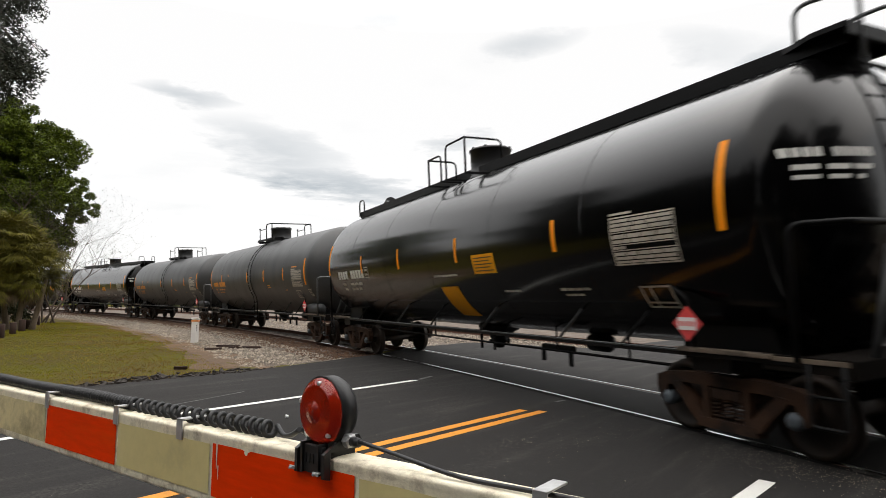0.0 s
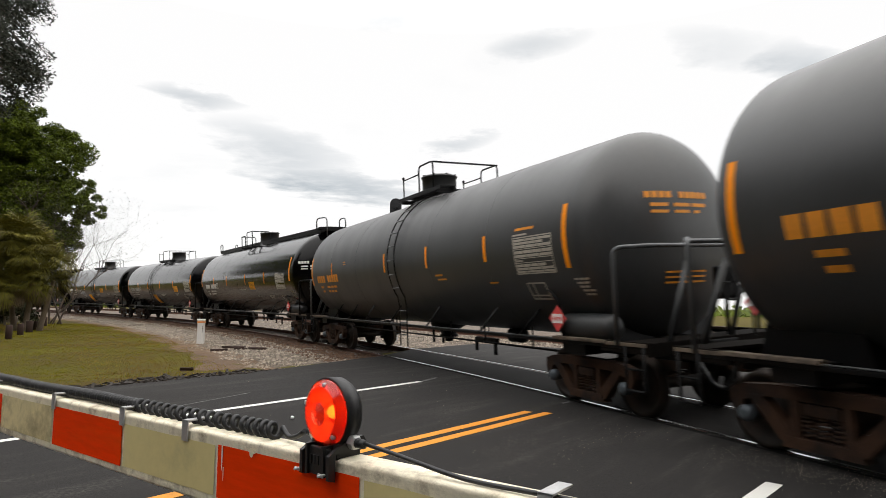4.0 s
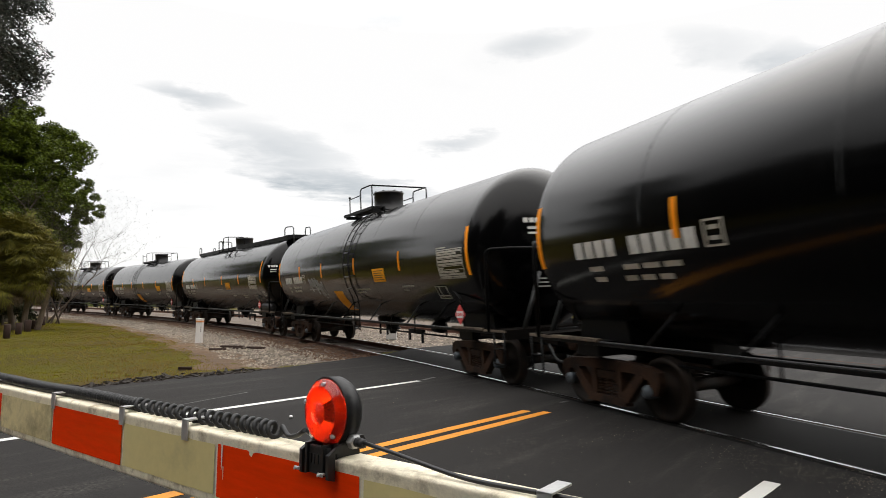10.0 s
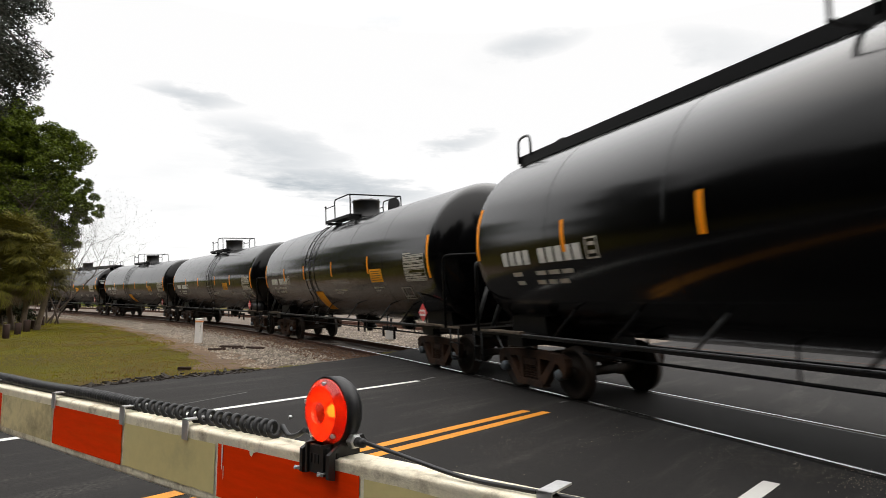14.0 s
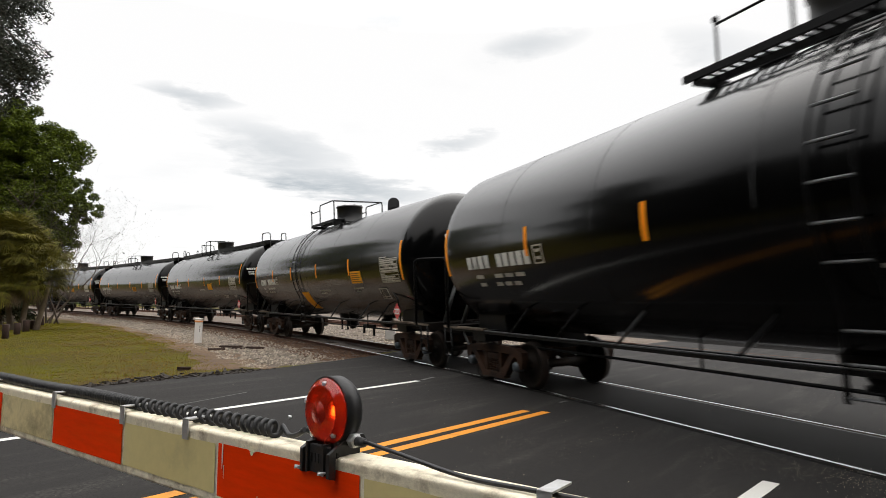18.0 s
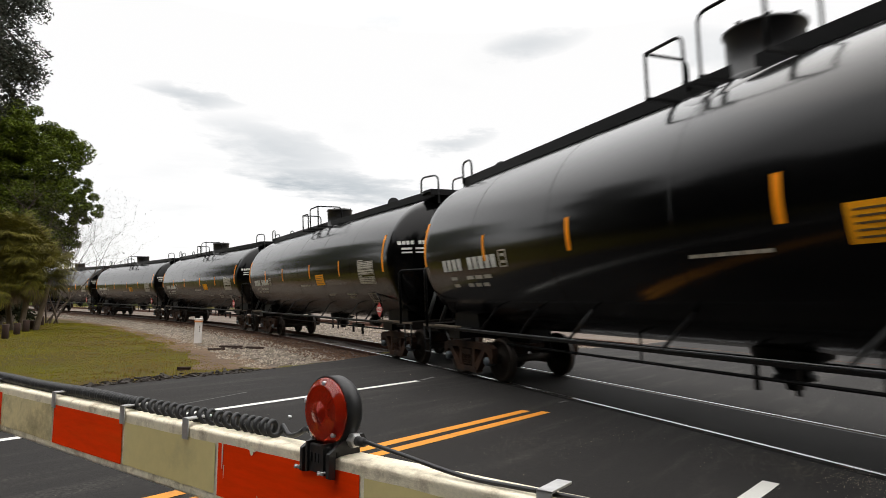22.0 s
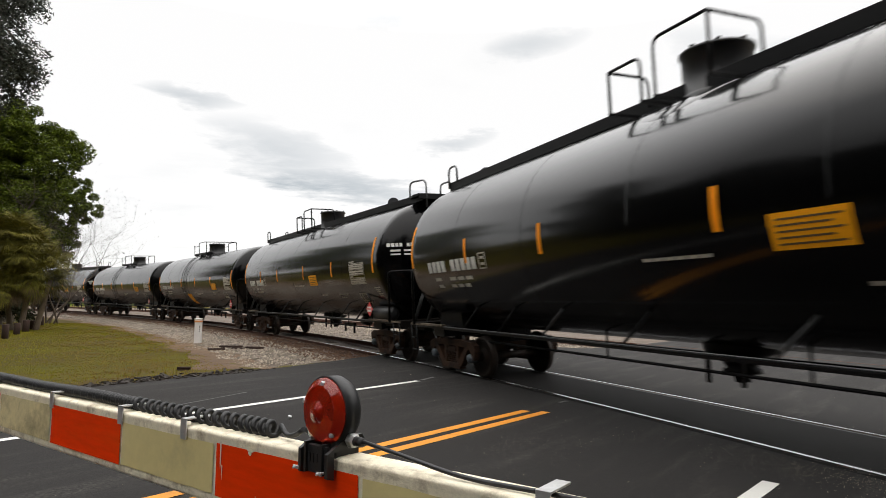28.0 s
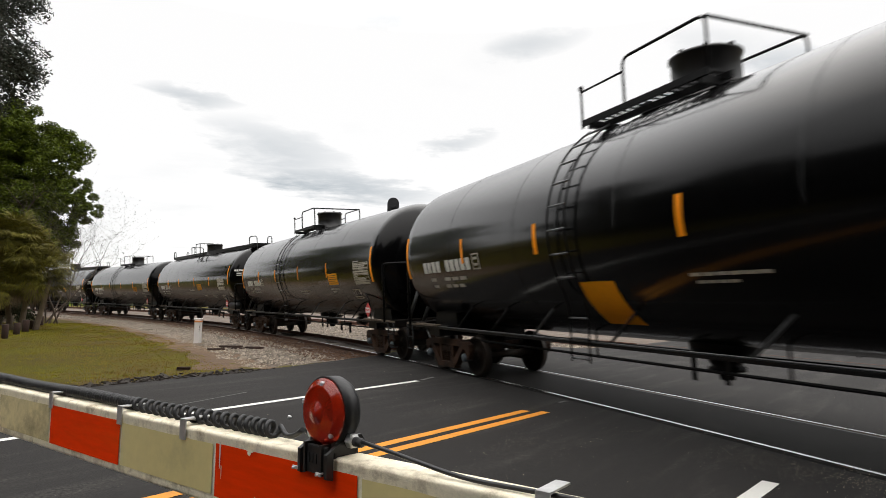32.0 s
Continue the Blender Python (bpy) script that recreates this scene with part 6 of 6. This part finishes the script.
def shoulder_level(n):
    return float(np.interp(n, [-7.2, -3.4, -2.1, -1.2, 0, 1.2, 2.1, 3.4, 4.6, 5.7], [-0.30, -0.26, -0.19, -0.16, -0.15, -0.16, -0.19, -0.24, -0.28, -0.34])) + CANT / 2


def build_stones():
    def shoulder(lo, hi, n0, s0, s1):
        def where(rnd):
            s = s0 + (s1 - s0) * rnd.random() ** 0.7
            n = rnd.uniform(lo, hi)
            p = track(s, n0 + n)
            u, v = road_uv(p.x, p.y)
            if road_left(u) - 0.02 < v < ROAD_RIGHT + 0.02:
                return None, 0
            out = road_left(u) - v
            z = p.z + shoulder_level(n) + 0.05 * noise.noise((p.x * 1.3, p.y * 1.3, 7)) + 0.005
            if 0 < out < 0.8:
                q = along(p.x, p.y)
                z = (cross_level(*q) - 0.03) * (1 - out / 0.8) + z * out / 0.8
            return p, z
        return where

    stones("ballast_stones", 17000, shoulder(2.0, 6.0, 0.0, -55, 5), 0.042, M_STONE, "loose grey and white ballast stones", 1)
    stones("brown_stones", 12000, shoulder(0.8, 2.7, 0.0, -60, 5), 0.038, M_BROWNSTONE, "rust-stained brown ballast stones", 2)
    stones("ballast_stones", 7000, shoulder(-3.0, 3.5, -10.5, -35, 4), 0.05, M_STONE, "loose pale ballast stones of the second track", 3)
    stones("ballast_stones", 4500, shoulder(-7.0, -0.9, 0.0, -30, 3), 0.045, M_STONE, "loose pale ballast stones between the tracks", 4)

    def grit(rnd):
        q = rnd.random()
        if q < 0.3:        # thin all over
            u, v = rnd.uniform(-8, 12), rnd.uniform(-6, 5)
            x, y = road_xy(u, v)
        elif q < 0.45:      # swept into streaks by tyres
            k, off = rnd.random(), rnd.gauss(0, 0.12)
            x, y = ((0.47 + 0.75 * k + off, 6.77 + 1.0 * k - off * 0.8), (0.5 + 2.2 * k + off, 5.8 + 2.7 * k - off * 0.8))[rnd.randrange(2)]
        else:              # heaped by the near edge line and the rail
            k = rnd.random()
            x, y = 3.3 + 1.3 * k + rnd.gauss(0, 0.25), 6.9 - 1.6 * k + rnd.gauss(0, 0.35)
        return (x, y), cross_level(*along(x, y)) + 0.003
    stones("road_grit", 1700, grit, 0.0046, M_STONE, "fine pale grit scattered on the asphalt", 5)


def build_verge():
    """Debris along the pavement's edge and in the ballast."""
    rnd = random.Random(21)
    bm = bmesh.new()
    for _ in range(420):
        u = rnd.uniform(-5.2, 0.6)
        v = road_left(u) - abs(rnd.gauss(0.10, 0.42))
        x, y = road_xy(u, v)
        z = ground_level(x, y) + 0.02
        box(bm, (0, 0, 0), (rnd.uniform(0.05, 0.38), rnd.uniform(0.02, 0.08), rnd.uniform(0.015, 0.05)), Matrix.Translation((x, y, z)) @ Matrix.Rotation(rnd.uniform(0, 3.14), 4, "Z") @ Matrix.Rotation(rnd.uniform(-0.3, 0.3), 4, "Y"))
    tagged(part("verge_debris", bm, M_DEBRIS), "dark bark and leaf litter along the pavement edge", "debris", kind="stuff")
    # scrap of clear plastic on the asphalt
    bm = bmesh.new()
    lathe(bm, [(0, 0.022), (0.02, 0.026), (0.045, 0.014), (0.05, 0.004)], "x", 9, (0, 0, 0.022))
    ob = part("plastic_scrap", bm, M_GLASSBIT)
    ob.matrix_world = Matrix.Translation((-2.118, 8.628, 0.0)) @ Matrix.Rotation(0.4, 4, "Z")
    tagged(ob, "small pale scrap of plastic lying on the asphalt", "scrap")
    for x, y, l, a in ((-6.45, 15.4, 0.32, 20), (-8.1, 23.6, 0.9, 10), (-7.6, 22.9, 0.5, -15), (-8.3, 22.6, 0.6, 30), (-7.0, 23.0, 0.7, -5)):
        s, n = along(x, y)
        z = ground_level(x, y) if n > 5.6 else track(s).z + shoulder_level(n)
        bm = bmesh.new()
        box(bm, (0, 0, 0.05), (l, 0.12, 0.07), bevel=0.015)
        for vtx in bm.verts:
            vtx.co += Vector((0, rnd.uniform(-0.02, 0.02), rnd.uniform(-0.015, 0.015)))
        ob = part("wood_piece", bm, M_LOG)
        ob.matrix_world = Matrix.Translation((x, y, z)) @ Matrix.Rotation(radians(a), 4, "Z")
        tagged(ob, "broken piece of dark rotten tie wood", "wood piece", "wood pieces on the ballast")


def build_soil():
    """Bare brown soil between the lawn and the stones, with an uneven edge."""
    verts, faces = [], []
    st = np.arange(-70, 2.5, 0.4)
    for i, s in enumerate(st):
        for j, n in enumerate((4.3, 4.8, 5.3, 5.9, 6.5)):
            n = n + (0.9 * noise.noise((s * 0.35, j, 5)) + 0.4 * noise.noise((s * 1.4, j, 6))) * (j / 4)
            p = track(s, n)
            u, v = road_uv(p.x, p.y)
            g = ground_level(p.x, p.y)
            b = track(s).z + shoulder_level(min(n, 5.7))
            z = max(g, b) + 0.008 - (0.06 if j == 4 else 0)
            if road_left(u) < v + 0.1:
                z -= 0.2
            verts.append((p.x, p.y, z))
        if i:
            k = 5 * i
            faces += [(k - 5 + j, k - 4 + j, k + 1 + j, k + j) for j in range(4)]
    tagged(soup("bare_soil", verts, faces, M_SOIL), "bare brown soil between grass and ballast", "soil", kind="structure")


def build_markers():
    # white marker post
    x, y = -10.4, 26.1
    z = track(along(x, y)[0]).z + shoulder_level(along(x, y)[1]) - 0.1
    post = thing("marker_post", Matrix.Translation((x, y, z)), label="white square marker post with an orange top band", category="marker post")
    bm = bmesh.new()
    box(bm, (0, 0, 0.5), (0.27, 0.2, 1.2), bevel=0.02)
    part("post", bm, M_POSTWHITE, post)
    bm = bmesh.new()
    box(bm, (0, 0, 1.03), (0.29, 0.22, 0.07), bevel=0.008)
    part("band", bm, M_ORANGECAP, post, "orange band")
    bm = bmesh.new()
    box(bm, (0, 0, 1.13), (0.30, 0.23, 0.05), bevel=0.015)
    part("cap", bm, M_POSTWHITE, post)
    for i in range(4):
        bm = bmesh.new()
        box(bm, (0.09, -0.103, 0.62 + 0.07 * i), (0.02, 0.006, 0.05))
        part("print_bar", bm, M_DEBRIS, post)
    # row of cut logs
    for i, (x, y, h) in enumerate(((-19.0, 26.6, 0.62), (-20.8, 29.9, 0.56), (-21.8, 32.0, 0.62), (-23.2, 34.6, 0.52), (-26.0, 39.6, 0.6))):
        bm = bmesh.new()
        r = 0.135 + 0.012 * (i % 3)
        lathe(bm, [(-0.2, r), (h * 0.5, r * 0.97), (h - 0.02, r), (h, r * 0.85)], "z", 12)
        for v in bm.verts:
            v.co += Vector((noise.noise((v.co.x * 9, v.co.y * 9, i)) * 0.02, 0, 0))
        ob = part("log_bollard", bm, M_LOG)
        ob.matrix_world = Matrix.Translation((x, y, ground_level(x, y)))
        tagged(ob, "short dark upright log set in the grass", "bollard", "log bollards beside the palm")
    # track signal past the tracks
    sig = thing("track_signal", Matrix.Translation((-2.5, 30.0, 0.0)), label="black railway signal head with a round-topped backboard on a mast", category="railway signal")
    bm = bmesh.new()
    tube(bm, [(0, 0.1, -0.3), (0, 0.1, 6.2)], 0.06, 10)
    part("mast", bm, M_SIGNAL, sig)
    bm = bmesh.new()
    out = [(-0.29, 5.4), (0.29, 5.4)] + [(0.29 * math.cos(a), 6.62 + 0.29 * math.sin(a)) for a in np.linspace(0, math.pi, 14)]
    prism(bm, out, -0.02, 0.02)
    part("backboard", bm, M_SIGNAL, sig)
    for z in (6.5, 6.15, 5.8):
        bm = bmesh.new()
        lathe(bm, [(-0.02, 0.11), (-0.2, 0.12)], "y", 16, (0, 0, z))
        part("lens_hood", bm, M_SIGNAL, sig)
    bm = bmesh.new()
    box(bm, (0, 0.1, 0.1), (0.5, 0.5, 0.5), bevel=0.03)
    part("footing", bm, M_CONCRETE, sig)
    # a car waiting past the crossing
    x, y = 36.5, 57.0
    car = thing("parked_car", Matrix.Translation((x, y, ground_level(x, y))) @ Matrix.Rotation(radians(52), 4, "Z"), label="dark grey car with red tail lights past the tracks", category="car")
    bm = bmesh.new()
    prism(bm, [(-2.2, 0.3), (2.2, 0.3), (2.25, 0.75), (1.2, 0.9), (0.7, 1.4), (-1.2, 1.45), (-1.9, 0.95), (-2.25, 0.9)], -0.85, 0.85)
    part("body", bm, M_CARGREY, car)
    for sx in (-1.35, 1.35):
        for sy in (-0.82, 0.82):
            bm = bmesh.new()
            lathe(bm, [(sy - 0.1, 0.31), (sy + 0.1, 0.31)], "y", 18, (sx, 0, 0.31))
            part("wheel", bm, M_RUBBER, car)
    for sy in (-0.66, 0.66):
        bm = bmesh.new()
        box(bm, (-2.24, sy, 0.82), (0.05, 0.26, 0.14), bevel=0.02)
        part("tail_light", bm, M_TAILLIGHT, car, "glowing red tail light")
    bm = bmesh.new()
    prism(bm, [(-1.88, 0.98), (-1.25, 1.38), (0.66, 1.36), (1.1, 0.94)], -0.86, 0.86)
    part("windows", bm, M_GLASSDARK, car)


def gate_motion(arm, cup):
    """The arm sways a little; the lamp's added disc turns to imitate its flashing."""
    base = arm.matrix_world.copy()
    rows, t = [], 0.0
    while t <= 32.0001:
        yaw = 0.10 * math.sin(2 * math.pi * t / 0.97 + 1.0) * (0.6 + 0.4 * math.sin(t * 0.7))
        rows.append((t, base @ pose(0, 0, 0, 0, 0.02 * math.sin(6.1 * t), yaw)))
        t += 0.2
    walk(arm, rows)
    part_ob, rest = cup
    period, phase, turn = 1.2275, 0.14, 180.0
    rows = [(0.0, rest @ pose(0, 0, 0, 0, 0, turn))]
    half = 0
    while True:
        t = period * (phase + 0.5 * half) - (0.05 if half % 2 == 0 else 0.0)
        if t > 31.9:
            break
        if t > 0.1:
            f0 = round((t - (-0.01 if half % 2 == 0 else 0.047)) * 30) / 30
            for dt, da in ((0, 0), (1 / 30, 60), (2 / 30, 120), (3 / 30, 180)):
                rows.append((f0 + dt, rest @ pose(0, 0, 0, 0, 0, turn + da)))
            turn += 180
        half += 1
    rows.append((32.0, rest @ pose(0, 0, 0, 0, 0, turn)))
    walk(part_ob, rows)


# ---- build ----
build_ground()
build_road()
paint_line("edge_line", (-6.6, 5.0), (-0.47, 12.98), 0.14, M_WHITE, "white edge line, far side of the road")
paint_line("centre_line", (-7.59, -1.20), (1.345, 9.58), 0.15, M_YELLOW, "yellow centre line of a double pair")
paint_line("centre_line", (-7.29, -1.28), (1.64, 9.50), 0.15, M_YELLOW, "yellow centre line of a double pair")
paint_line("old_paint", (2.02, 10.42), (2.20, 10.62), 0.07, M_GHOST, "worn scrap of old line paint")
paint_line("old_paint", (-0.40, 13.12), (-0.14, 13.70), 0.09, M_GHOST, "worn scrap of old line paint")
paint_line("old_paint", (-4.30, 9.0), (-3.45, 11.0), 0.035, M_GHOST, "faint old line on the asphalt", 0.1)
paint_line("edge_line", (-3.6, -1.3), (3.15, 5.89), 0.15, M_WHITE, "white edge line, near side of the road")
build_tracks()
build_crossing()
train = build_train()
gate_arm, lamp_cup = build_gate()
gate_mast()
build_markers()
build_plants()
build_grass()
build_verge()
build_soil()
build_stones()


def motions():
    train_motion(train)
    gate_motion(gate_arm, lamp_cup)


motions()
